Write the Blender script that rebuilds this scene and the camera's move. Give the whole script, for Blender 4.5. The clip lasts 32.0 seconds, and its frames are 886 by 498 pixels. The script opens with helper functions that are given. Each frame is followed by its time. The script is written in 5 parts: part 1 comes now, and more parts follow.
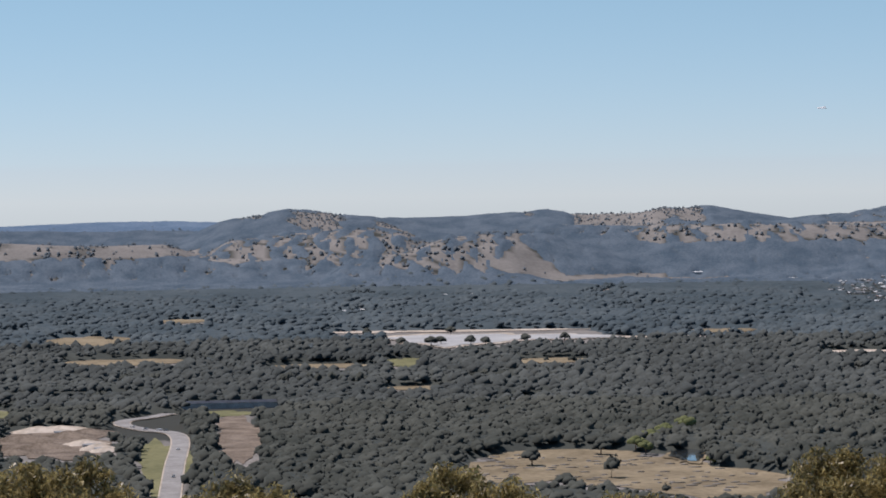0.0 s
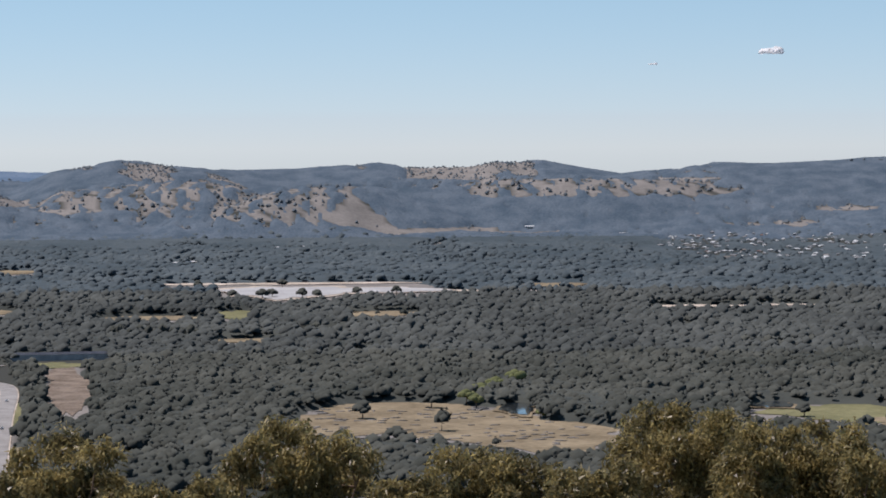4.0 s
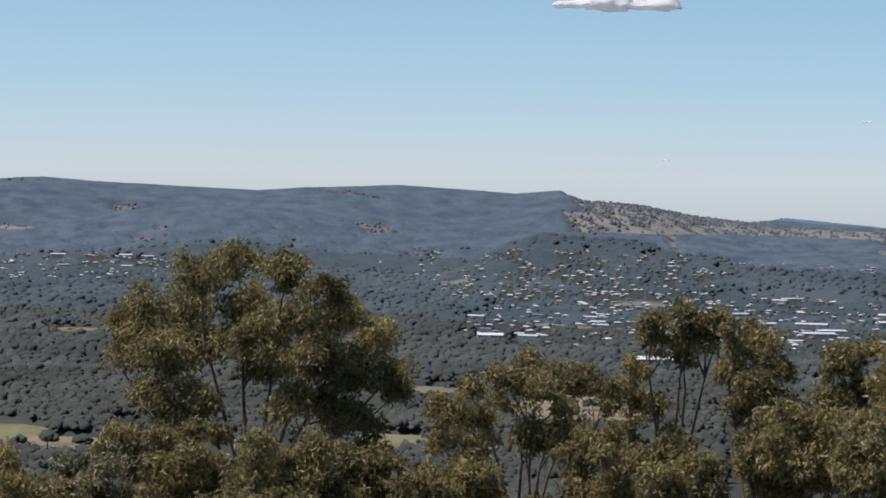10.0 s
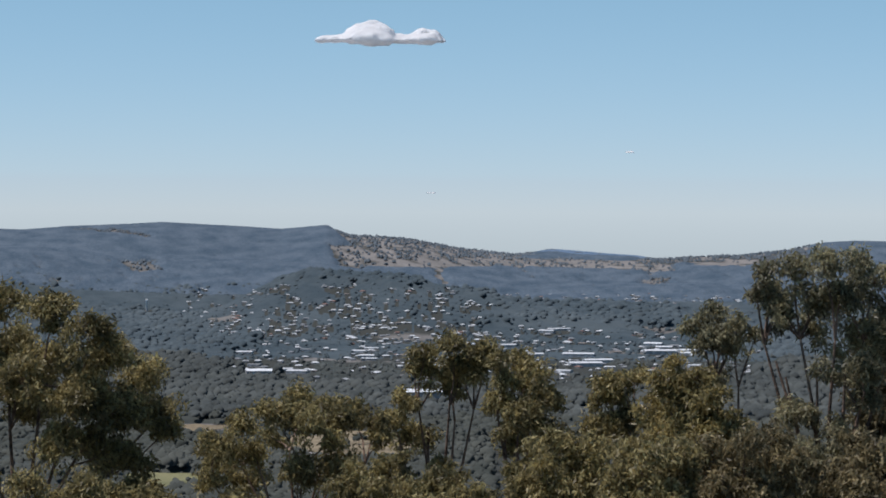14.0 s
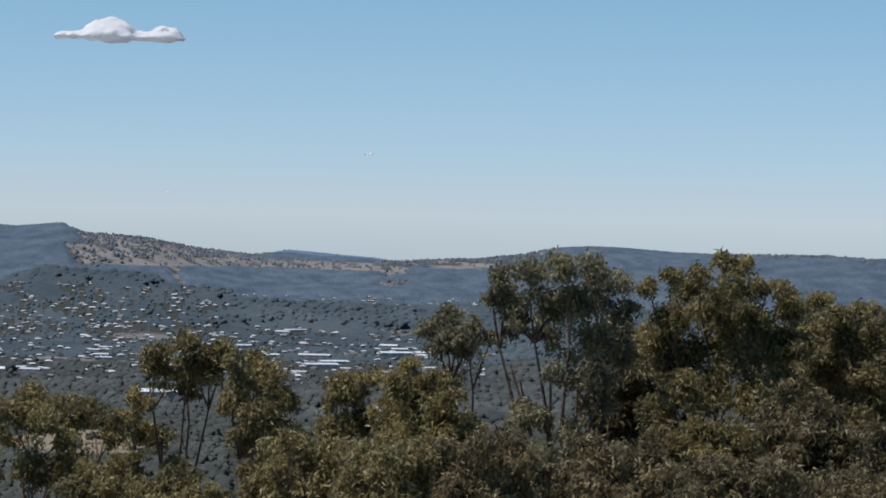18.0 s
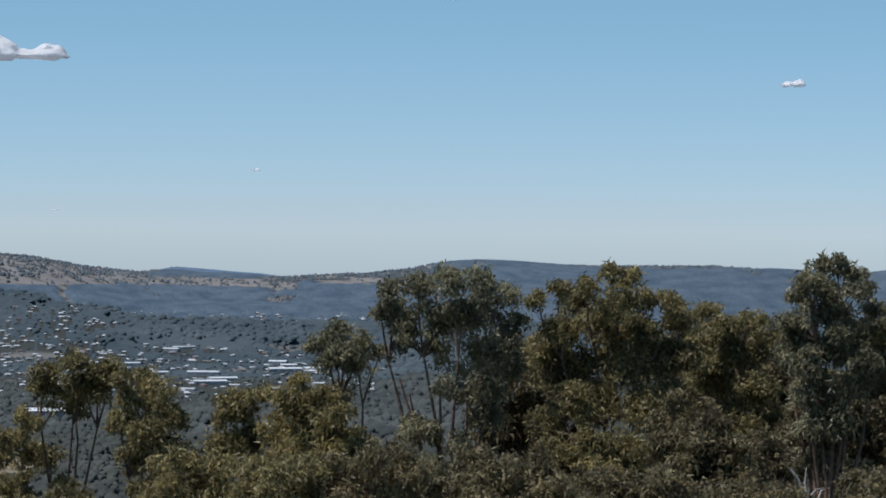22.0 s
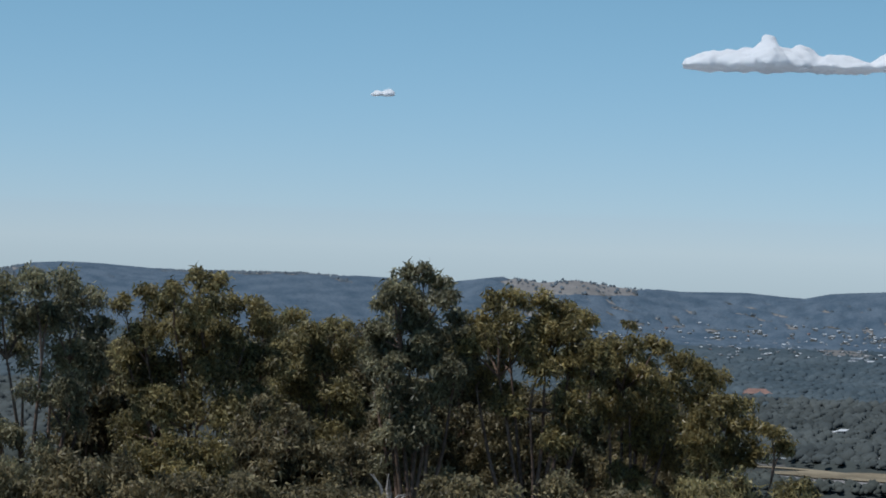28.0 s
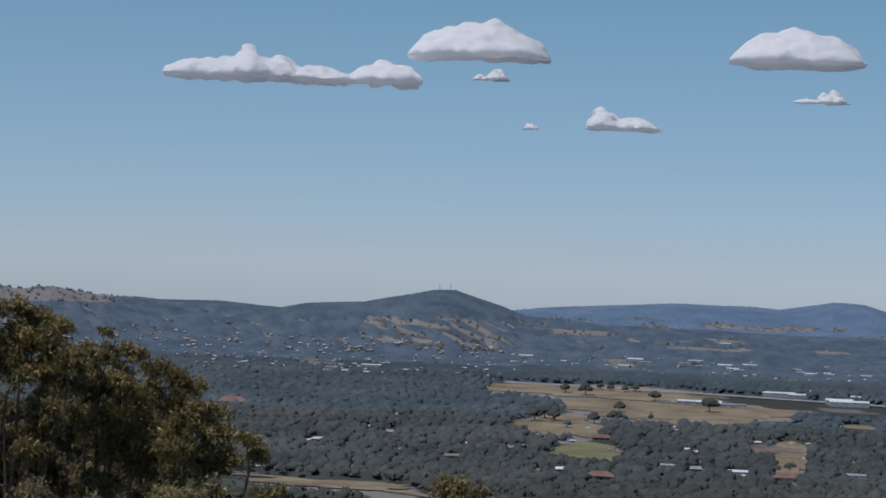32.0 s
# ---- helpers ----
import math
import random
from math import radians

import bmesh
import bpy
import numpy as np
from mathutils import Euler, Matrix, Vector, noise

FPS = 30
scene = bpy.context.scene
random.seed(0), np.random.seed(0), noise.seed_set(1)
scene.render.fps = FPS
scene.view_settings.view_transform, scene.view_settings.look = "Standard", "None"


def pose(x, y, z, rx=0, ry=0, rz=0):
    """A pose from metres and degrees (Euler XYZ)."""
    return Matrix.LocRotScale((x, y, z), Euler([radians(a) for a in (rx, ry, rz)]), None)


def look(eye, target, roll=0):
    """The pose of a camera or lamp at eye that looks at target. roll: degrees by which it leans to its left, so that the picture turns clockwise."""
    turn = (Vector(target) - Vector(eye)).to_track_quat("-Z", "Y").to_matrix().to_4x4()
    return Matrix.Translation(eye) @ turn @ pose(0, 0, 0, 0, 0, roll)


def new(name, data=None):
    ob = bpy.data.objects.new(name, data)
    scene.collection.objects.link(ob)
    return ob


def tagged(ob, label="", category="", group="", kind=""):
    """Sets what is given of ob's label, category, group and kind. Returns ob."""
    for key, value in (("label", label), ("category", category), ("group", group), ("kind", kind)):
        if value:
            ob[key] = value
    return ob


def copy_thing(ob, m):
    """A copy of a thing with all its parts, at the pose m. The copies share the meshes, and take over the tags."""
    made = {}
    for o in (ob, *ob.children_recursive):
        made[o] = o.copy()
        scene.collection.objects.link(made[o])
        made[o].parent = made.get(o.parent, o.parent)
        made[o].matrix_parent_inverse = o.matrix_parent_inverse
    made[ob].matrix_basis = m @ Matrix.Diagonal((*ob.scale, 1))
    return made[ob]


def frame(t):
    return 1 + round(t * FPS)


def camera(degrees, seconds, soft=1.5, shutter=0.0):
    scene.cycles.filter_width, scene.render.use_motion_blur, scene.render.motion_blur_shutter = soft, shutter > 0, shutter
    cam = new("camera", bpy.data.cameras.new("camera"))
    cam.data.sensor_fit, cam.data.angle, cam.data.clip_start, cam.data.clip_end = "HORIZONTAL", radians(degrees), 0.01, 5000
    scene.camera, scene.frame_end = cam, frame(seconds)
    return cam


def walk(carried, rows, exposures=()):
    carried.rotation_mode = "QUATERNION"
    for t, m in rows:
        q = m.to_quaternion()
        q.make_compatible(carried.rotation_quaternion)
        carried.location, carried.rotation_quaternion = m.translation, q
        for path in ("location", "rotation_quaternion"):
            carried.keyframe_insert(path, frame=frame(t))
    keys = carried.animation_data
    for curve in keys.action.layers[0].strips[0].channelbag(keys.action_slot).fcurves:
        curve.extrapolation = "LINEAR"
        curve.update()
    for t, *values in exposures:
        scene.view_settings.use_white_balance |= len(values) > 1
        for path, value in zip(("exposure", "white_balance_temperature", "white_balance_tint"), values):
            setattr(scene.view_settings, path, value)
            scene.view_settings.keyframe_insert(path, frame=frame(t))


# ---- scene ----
from math import atan, cos, exp, log, pi, sin, tan

EYE = 172.0        # height of the eye over the river flats
cam = camera(17.74, 32.0, soft=1.8)

# seconds, bearing, tilt and lean of the hand-held camera, which turns on the spot
TURNS = [
    (0, -0.031, -1.042, -0.85), (0.5, 2.572, -1.714, -0.32), (1, 3.985, -2.341, -0.18), (1.5, 3.554, -2.374, -0.52), (2, 3.444, -2.240, 0.23),
    (2.5, 3.466, -2.600, 0.75), (4.5, 3.601, -1.925, -0.83), (5, 5.169, -2.155, -0.09), (5.5, 6.495, -2.078, 0.61), (6, 7.994, -0.997, 1.52),
    (6.5, 9.425, -1.116, 1.50), (7, 11.209, -0.855, 2.22), (7.5, 12.863, -0.907, 1.81), (8, 14.936, -0.676, 1.81), (8.5, 17.186, -1.637, 1.64),
    (9, 18.351, -1.556, 1.39), (9.5, 19.573, -0.943, 1.29), (10, 20.262, -1.498, 1.23), (10.5, 20.891, -1.249, 0.91), (11, 21.796, -0.935, 0.67),
    (11.5, 22.761, -0.864, 0.53), (12, 23.608, -0.306, 0.25), (12.5, 24.049, -0.216, 0.30), (13, 24.438, 0.012, 0.04), (13.5, 24.976, -0.390, 0.24),
    (15.5, 24.814, -1.084, 0.40), (16, 25.582, -1.034, 0.69), (16.5, 26.032, -0.859, 0.53), (17, 26.944, -0.443, 0.96), (17.5, 28.679, -0.474, 1.13),
    (18, 30.246, -0.643, 1.25), (18.5, 31.587, -0.719, 1.01), (19, 31.944, -0.634, 0.99), (19.5, 32.200, -0.706, 0.89), (20, 32.191, -0.930, 0.98),
    (20.5, 32.359, -0.680, 0.52), (21, 32.643, -0.848, 1.06), (21.5, 32.658, -0.742, 0.76), (22, 32.504, -0.319, 0.56), (22.5, 32.918, -0.853, 1.34),
    (23, 32.627, -0.804, 1.14), (23.5, 32.376, -0.290, 0.44), (24, 32.291, -0.423, 0.54), (24.5, 31.971, -0.129, 0.96), (26.5, 31.911, 0.027, 1.32),
    (27, 33.577, 0.263, 1.31), (27.5, 37.385, -0.017, 1.98), (28, 40.809, -0.048, 1.71), (28.5, 43.724, 0.083, 1.62), (29, 44.697, 0.383, 1.83),
    (29.5, 45.124, 0.771, 1.90), (30, 45.423, 0.518, 2.04), (30.5, 46.625, 0.816, 2.39), (31, 48.370, 0.980, 2.50), (31.5, 49.917, 1.342, 2.34),
    (32, 51.311, 0.478, 2.41)]


def aim(bearing, tilt, lean):
    return pose(0, 0, EYE, 0, 0, -bearing) @ pose(0, 0, 0, 90 + tilt) @ pose(0, 0, 0, 0, 0, lean)


walk(cam, [(t, aim(b, p, r)) for t, b, p, r in TURNS],
     [(0, 0.17, 6420, 22), (4.5, 0.26, 6450, 22), (7, 0.24, 6750, 23), (9, 0.22, 6420, 20), (11, 0.2, 6250, 19), (13, 0.12, 6150, 18), (17, 0.1, 6050, 17), (20, 0.0, 5930, 16), (23, 0.02, 5820, 13), (28, -0.1, 5720, 11), (30, -0.18, 5750, 11), (32, -0.4, 5900, 19)])

# ---- world and sun ----
SUN_BEARING, SUN_HEIGHT = -72.0, 62.0
world = bpy.data.worlds.new("sky")
scene.world = world
world.use_nodes = True
wn = world.node_tree
sky = wn.nodes.new("ShaderNodeTexSky")
sky.sky_type, sky.sun_disc = "NISHITA", False
sky.sun_elevation, sky.sun_rotation = radians(SUN_HEIGHT), radians(SUN_BEARING)
sky.altitude, sky.air_density, sky.dust_density, sky.ozone_density = 300, 0.58, 0.03, 2.2
tone = wn.nodes.new("ShaderNodeHueSaturation")
tone.inputs["Hue"].default_value, tone.inputs["Saturation"].default_value = 0.483, 1.0
wn.links.new(sky.outputs[0], tone.inputs["Color"])
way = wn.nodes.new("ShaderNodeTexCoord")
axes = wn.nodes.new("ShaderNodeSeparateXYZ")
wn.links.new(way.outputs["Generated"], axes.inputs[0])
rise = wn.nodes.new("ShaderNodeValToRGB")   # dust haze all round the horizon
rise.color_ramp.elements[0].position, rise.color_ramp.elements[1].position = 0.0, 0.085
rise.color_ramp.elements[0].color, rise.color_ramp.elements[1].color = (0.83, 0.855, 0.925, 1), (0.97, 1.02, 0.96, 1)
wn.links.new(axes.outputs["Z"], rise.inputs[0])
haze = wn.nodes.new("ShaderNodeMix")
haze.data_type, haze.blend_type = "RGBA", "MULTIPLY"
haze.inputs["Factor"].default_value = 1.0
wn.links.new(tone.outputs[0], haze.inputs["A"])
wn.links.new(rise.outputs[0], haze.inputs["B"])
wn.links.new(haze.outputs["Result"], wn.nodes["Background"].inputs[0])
wn.nodes["Background"].inputs[1].default_value = 0.09
sun = new("sun", bpy.data.lights.new("sun", "SUN"))
sun.data.energy, sun.data.angle, sun.data.color = 3.3, radians(0.53), (1.0, 0.95, 0.86)
sb, sh = radians(SUN_BEARING), radians(SUN_HEIGHT)
sun.matrix_world = look((3000 * sin(sb) * cos(sh), 3000 * cos(sb) * cos(sh), 3000 * sin(sh)), (0, 0, 0))


# ---- materials ----
def material(name, dark, light, scale=1.0, rough=0.85, bump=0.0, metal=0.0, spread=(0.39, 0.61), rand=0.0,
             translucent=0.0, per_island=False, spec=0.3, relief=1.0, lean_up=0.0):
    """Two tones mixed by noise at two sizes, with a brightness that differs from piece to piece."""
    m = bpy.data.materials.new(name)
    m.use_nodes = True
    nt = m.node_tree
    b = nt.nodes["Principled BSDF"]
    b.inputs["Roughness"].default_value, b.inputs["Metallic"].default_value = rough, metal
    b.inputs["Specular IOR Level"].default_value = spec
    geo = nt.nodes.new("ShaderNodeTexCoord")
    n1, n2 = nt.nodes.new("ShaderNodeTexNoise"), nt.nodes.new("ShaderNodeTexNoise")
    n1.inputs["Scale"].default_value, n1.inputs["Detail"].default_value = scale, 6
    n2.inputs["Scale"].default_value, n2.inputs["Detail"].default_value = scale * 9.7, 3
    mixn = nt.nodes.new("ShaderNodeMath")
    mixn.operation = "MULTIPLY_ADD"
    mixn.inputs[1].default_value = 0.4
    sub = nt.nodes.new("ShaderNodeMath")
    sub.operation = "MULTIPLY"
    sub.inputs[1].default_value = 0.6
    for n in (n1, n2):
        nt.links.new(geo.outputs["Object"], n.inputs["Vector"])
    nt.links.new(n2.outputs[0], mixn.inputs[0])
    nt.links.new(n1.outputs[0], sub.inputs[0])
    nt.links.new(sub.outputs[0], mixn.inputs[2])
    ramp = nt.nodes.new("ShaderNodeValToRGB")
    ramp.color_ramp.elements[0].position, ramp.color_ramp.elements[1].position = spread
    ramp.color_ramp.elements[0].color, ramp.color_ramp.elements[1].color = (*dark, 1), (*light, 1)
    nt.links.new(mixn.outputs[0], ramp.inputs[0])
    out = ramp.outputs[0]
    if rand:
        hsv = nt.nodes.new("ShaderNodeHueSaturation")
        rng = nt.nodes.new("ShaderNodeMapRange")
        rng.inputs["To Min"].default_value, rng.inputs["To Max"].default_value = 1 - rand, 1 + rand
        if per_island:
            src = nt.nodes.new("ShaderNodeNewGeometry").outputs["Random Per Island"]
        else:
            src = nt.nodes.new("ShaderNodeObjectInfo").outputs["Random"]
        nt.links.new(src, rng.inputs["Value"])
        nt.links.new(rng.outputs[0], hsv.inputs["Value"])
        nt.links.new(out, hsv.inputs["Color"])
        out = hsv.outputs[0]
    nt.links.new(out, b.inputs["Base Color"])
    normal = None
    if lean_up:   # a mass of leaves scatters light more evenly than a hard skin
        mixv = nt.nodes.new("ShaderNodeMix")
        mixv.data_type = "VECTOR"
        mixv.inputs["Factor"].default_value = lean_up
        mixv.inputs[5].default_value = (0, 0, 1)
        nt.links.new(nt.nodes.new("ShaderNodeNewGeometry").outputs["Normal"], mixv.inputs[4])
        unit = nt.nodes.new("ShaderNodeVectorMath")
        unit.operation = "NORMALIZE"
        nt.links.new(mixv.outputs[1], unit.inputs[0])
        normal = unit.outputs[0]
    if bump:
        bp = nt.nodes.new("ShaderNodeBump")
        bp.inputs["Strength"].default_value, bp.inputs["Distance"].default_value = bump, relief
        nt.links.new(mixn.outputs[0], bp.inputs["Height"])
        if normal:
            nt.links.new(normal, bp.inputs["Normal"])
        normal = bp.outputs[0]
    if normal:
        nt.links.new(normal, b.inputs["Normal"])
    if translucent:
        tr, mx = nt.nodes.new("ShaderNodeBsdfTranslucent"), nt.nodes.new("ShaderNodeMixShader")
        nt.links.new(out, tr.inputs[0])
        mx.inputs[0].default_value = translucent
        nt.links.new(b.outputs[0], mx.inputs[1])
        nt.links.new(tr.outputs[0], mx.inputs[2])
        nt.links.new(mx.outputs[0], nt.nodes["Material Output"].inputs[0])
    return m


def ground_material():
    """Dry grass, worn to leaf litter where woodland stands ("litter" on the sheet)."""
    m = material("dry_grass_ground", (0.180, 0.171, 0.160), (0.298, 0.280, 0.262), 0.02, 0.95, spread=(0.3, 0.7), spec=0.1)
    nt = m.node_tree
    b = nt.nodes["Principled BSDF"]
    link = b.inputs["Base Color"].links[0]
    src = link.from_socket
    att = nt.nodes.new("ShaderNodeAttribute")
    att.attribute_name = "litter"
    mix = nt.nodes.new("ShaderNodeMix")
    mix.data_type = "RGBA"
    nt.links.new(att.outputs["Fac"], mix.inputs["Factor"])
    nt.links.new(src, mix.inputs["A"])
    mix.inputs["B"].default_value = (0.060, 0.063, 0.056, 1)
    nt.links.new(mix.outputs["Result"], b.inputs["Base Color"])
    return m


GROUND = ground_material()
PASTURE = material("dry_pasture", (0.180, 0.145, 0.094), (0.330, 0.272, 0.182), 0.02, 0.95, spec=0.1)
GREEN = material("green_pasture", (0.146, 0.148, 0.076), (0.250, 0.240, 0.128), 0.02, 0.95, spec=0.1)
SAND = material("pale_sand", (0.398, 0.339, 0.269), (0.655, 0.573, 0.491), 0.03, 0.95)
EARTH = material("bare_earth", (0.110, 0.084, 0.062), (0.275, 0.222, 0.175), 0.05, 0.95)
LEAVES = material("olive_gum_leaves", (0.140, 0.120, 0.054), (0.440, 0.366, 0.165), 0.9, 0.5, rand=0.6, per_island=True, translucent=0.5, spec=0.4)
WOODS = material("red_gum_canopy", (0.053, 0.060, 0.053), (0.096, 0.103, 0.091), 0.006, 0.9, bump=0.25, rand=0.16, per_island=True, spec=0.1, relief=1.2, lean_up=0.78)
# Haze over the hills is put into this blue-grey base colour.
HILLWOODS = material("hazed_blue_grey_hill_trees", (0.084, 0.108, 0.130), (0.138, 0.164, 0.186), 0.006, 0.9, rand=0.18, per_island=True, spec=0.1, lean_up=0.7)
# A little valley haze is mixed into this red gum green.
VALLEYWOODS = material("hazed_valley_red_gum", (0.060, 0.069, 0.068), (0.099, 0.110, 0.105), 0.006, 0.9, bump=0.25, rand=0.16, per_island=True, spec=0.1, relief=1.2, lean_up=0.78)
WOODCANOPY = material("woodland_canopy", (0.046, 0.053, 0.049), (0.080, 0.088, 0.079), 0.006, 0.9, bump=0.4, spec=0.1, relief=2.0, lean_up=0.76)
# The plain's haze is painted into these two, bluer and paler than nearer woods.
PLAINWOODS = material("hazed_grey_green_woodland", (0.062, 0.085, 0.099), (0.104, 0.130, 0.143), 0.006, 0.9, bump=0.25, rand=0.15, per_island=True, spec=0.1, relief=1.2, lean_up=0.78)
PLAINCANOPY = material("hazed_grey_green_canopy", (0.058, 0.080, 0.093), (0.092, 0.116, 0.128), 0.006, 0.9, bump=0.4, spec=0.1, relief=2.0, lean_up=0.78)
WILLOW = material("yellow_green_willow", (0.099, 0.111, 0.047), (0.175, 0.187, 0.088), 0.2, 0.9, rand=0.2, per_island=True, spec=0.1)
# Distance haze is painted into this blue base colour.
FARCANOPY = material("hazed_far_range_forest", (0.105, 0.168, 0.250), (0.156, 0.222, 0.310), 0.02, 0.9, bump=0.6, spec=0.1)
# The hills' haze is painted into the blue of this roof of foliage.
CANOPY = material("hazed_hill_canopy", (0.068, 0.101, 0.136), (0.124, 0.160, 0.198), 0.03, 0.9, bump=0.9, spec=0.1, relief=2.5, lean_up=0.3)
BARK = material("smooth_gum_bark", (0.080, 0.052, 0.037), (0.290, 0.195, 0.140), 1.2, 0.8, bump=0.2)
CLOUD = material("white_cloud", (0.97, 0.97, 0.97), (0.99, 0.99, 0.99), 0.004, 1.0, translucent=0.42, spec=0.0)
puff = CLOUD.node_tree.nodes["Principled BSDF"]
puff.inputs["Subsurface Weight"].default_value, puff.inputs["Subsurface Scale"].default_value = 0.0, 40.0
puff.inputs["Subsurface Radius"].default_value = (1.0, 1.0, 1.0)
ASPHALT = material("sunlit_asphalt", (0.25, 0.24, 0.23), (0.36, 0.35, 0.34), 0.05, 0.9)
# The river's reflection of pale sky is painted into this base colour.
WATER = material("sky_pale_river_water", (0.40, 0.39, 0.38), (0.54, 0.53, 0.51), 0.02, 0.5, bump=0.3, spec=0.5)
POND = material("dark_pond_water", (0.03, 0.04, 0.045), (0.05, 0.06, 0.065), 0.05, 0.06, bump=0.02, spec=0.5)
MASONRY = material("house_wall", (0.20, 0.20, 0.198), (0.32, 0.318, 0.314), 0.3, 0.9, rand=0.3)
WHITE_ROOF = material("white_steel_roof", (0.58, 0.60, 0.61), (0.80, 0.82, 0.83), 0.2, 0.6, rand=0.15)
GREY_ROOF = material("grey_steel_roof", (0.24, 0.25, 0.26), (0.40, 0.41, 0.42), 0.2, 0.6, rand=0.25)
RED_ROOF = material("terracotta_tile_roof", (0.20, 0.115, 0.09), (0.31, 0.19, 0.15), 0.2, 0.85, rand=0.2)
TAN_ROOF = material("tan_tile_roof", (0.22, 0.19, 0.165), (0.33, 0.29, 0.255), 0.2, 0.85, rand=0.2)
STEEL = material("galvanised_steel", (0.40, 0.41, 0.42), (0.60, 0.61, 0.62), 2.0, 0.5, metal=0.6)
DEADWOOD = material("bleached_dead_wood", (0.24, 0.21, 0.18), (0.44, 0.40, 0.36), 2.0, 0.85, bump=0.2)
CARPAINT = material("car_paint", (0.55, 0.55, 0.56), (0.70, 0.70, 0.71), 1.0, 0.3, rand=0.5)
DARKGLASS = material("dark_car_glass", (0.02, 0.02, 0.025), (0.04, 0.04, 0.05), 1.0, 0.1)
RUBBER = material("black_rubber", (0.02, 0.02, 0.02), (0.04, 0.04, 0.04), 5.0, 0.9)
GREENHOUSE = material("greenhouse_cover", (0.5, 0.52, 0.53), (0.62, 0.64, 0.65), 1.0, 0.4)


# ---- the land, by bearing (degrees) and distance (m) from the lookout ----
def squeeze(r):
    """Distances past 2.6 km are drawn in, so that the far ranges stand within 4.9 km."""
    return np.where(r < 2600, r, 2600 + 2000 * (1 - np.exp(-(np.maximum(r, 2600) - 2600) / 2000)))


def stretch(q):
    return np.where(q < 2600, q, 2600 - 2000 * np.log(np.maximum(1e-4, 1 - (np.maximum(q, 2600) - 2600) / 2000)))


RIDGES = []


def ridge(foot, crest, bearings, angles):
    """A range of hills: distances of its foot and crest, and the angles of the crest line by bearing."""
    RIDGES.append((foot, crest, bearings, angles))


# the far range
ridge(4560, 4880, [-12, -8.9, -6.7, -5.5, -4.5, -3, 0, 10, 25.5, 26.4, 27.1, 28, 29.4, 31, 48, 52, 52.8, 53.3, 54.4, 56.1, 57.6, 58.1, 59.2, 59.8, 60.3, 63],
      [-.5, -.49, -.43, -.42, -.46, -.6, -.9, -1.1, -1.1, -.85, -.75, -.82, -.93, -1.1, -1.1, -.85, -.73, -.66, -.57, -.45, -.43, -.47, -.3, -.33, -.47, -.7])
# the back hills
ridge(4330, 4720, [-8, -6, -4.5, -3.9, -3.1, -2.4, -1.7, -.8, .4, 1, 2.1, 2.6, 3.3, 3.9, 4.4, 5.4, 6.1, 7.3, 9],
      [-1.3, -1.1, -.47, -.34, -.22, -.28, -.39, -.45, -.43, -.38, -.31, -.38, -.38, -.37, -.28, -.28, -.42, -.62, -1.2])
# the long main ridge
ridge(4060, 4600, [4, 5, 7.4, 8.1, 8.8, 10, 11.2, 11.8, 12.2, 13.2, 14.6, 16.5, 17.5, 19.3, 21.7, 22.6, 23.05, 24.2, 25.3, 26.4, 29.4, 30, 31, 31.9, 32.4, 33.2, 33.8, 35, 36.6, 38, 39.5, 41.2, 43, 46],
      [-1.3, -.8, -.51, -.47, -.35, -.37, -.32, -.27, -.26, -.32, -.37, -.44, -.36, -.27, -.4, -.31, -.47, -.53, -.73, -.85, -.92, -.87, -.84, -.71, -.62, -.57, -.58, -.65, -.63, -.63, -.7, -.75, -.9, -1.2])
# the spur in front of it
ridge(3950, 4330, [10, 12, 15.6, 18.9, 22.3, 24, 26.4, 30, 36], [-1.6, -1.1, -.75, -.9, -1.1, -1.3, -1.5, -1.45, -1.7])
# the eastern hills with the mast
ridge(4120, 4460, [39.5, 40.5, 41.1, 42.4, 42.8, 43.5, 44.3, 45.6, 46.8, 48.1, 48.6, 49.8, 50.6, 51.2, 51.6, 51.9, 52.6, 53, 53.8, 55, 57.2, 62],
      [-1.4, -1.0, -.75, -.59, -.67, -.59, -.71, -.82, -.8, -.89, -.79, -.7, -.54, -.41, -.39, -.48, -.69, -.84, -.9, -1.0, -1.1, -1.3])
# grazing hills of the west
ridge(4180, 4400, [-12, -8.8, -7.2, -5.6, -4.9, -4.3, -3, -1.8, -.9, -.3, .4, 2, 3.6, 5.9, 8.9, 12, 15],
      [-.78, -.79, -.88, -.86, -1.1, -.8, -.68, -.62, -.7, -.92, -.87, -.62, -.6, -.58, -.7, -1.0, -1.5])
# the paddock's hill
ridge(4080, 4270, [-2.6, -2, -.9, .1, 1.3, 2.0, 3.0, 4.5], [-1.7, -1.35, -1.1, -.8, -.72, -.8, -1.1, -1.7])
# the hill behind the town
ridge(3450, 3900, [18.5, 20.5, 21.5, 22.3, 24.1, 26.4, 29.7, 33], [-2.4, -1.95, -1.45, -1.25, -1.36, -1.75, -1.95, -2.4])
HILL_R = [0, 12, 40, 80, 200, 600, 1000, 1300, 1500]
HILL_Z = [170.3, 169.8, 164.5, 157, 128, 50, 10, 1, 0]


def smooth(s):
    s = np.clip(s, 0, 1)
    return s * s * (3 - 2 * s)


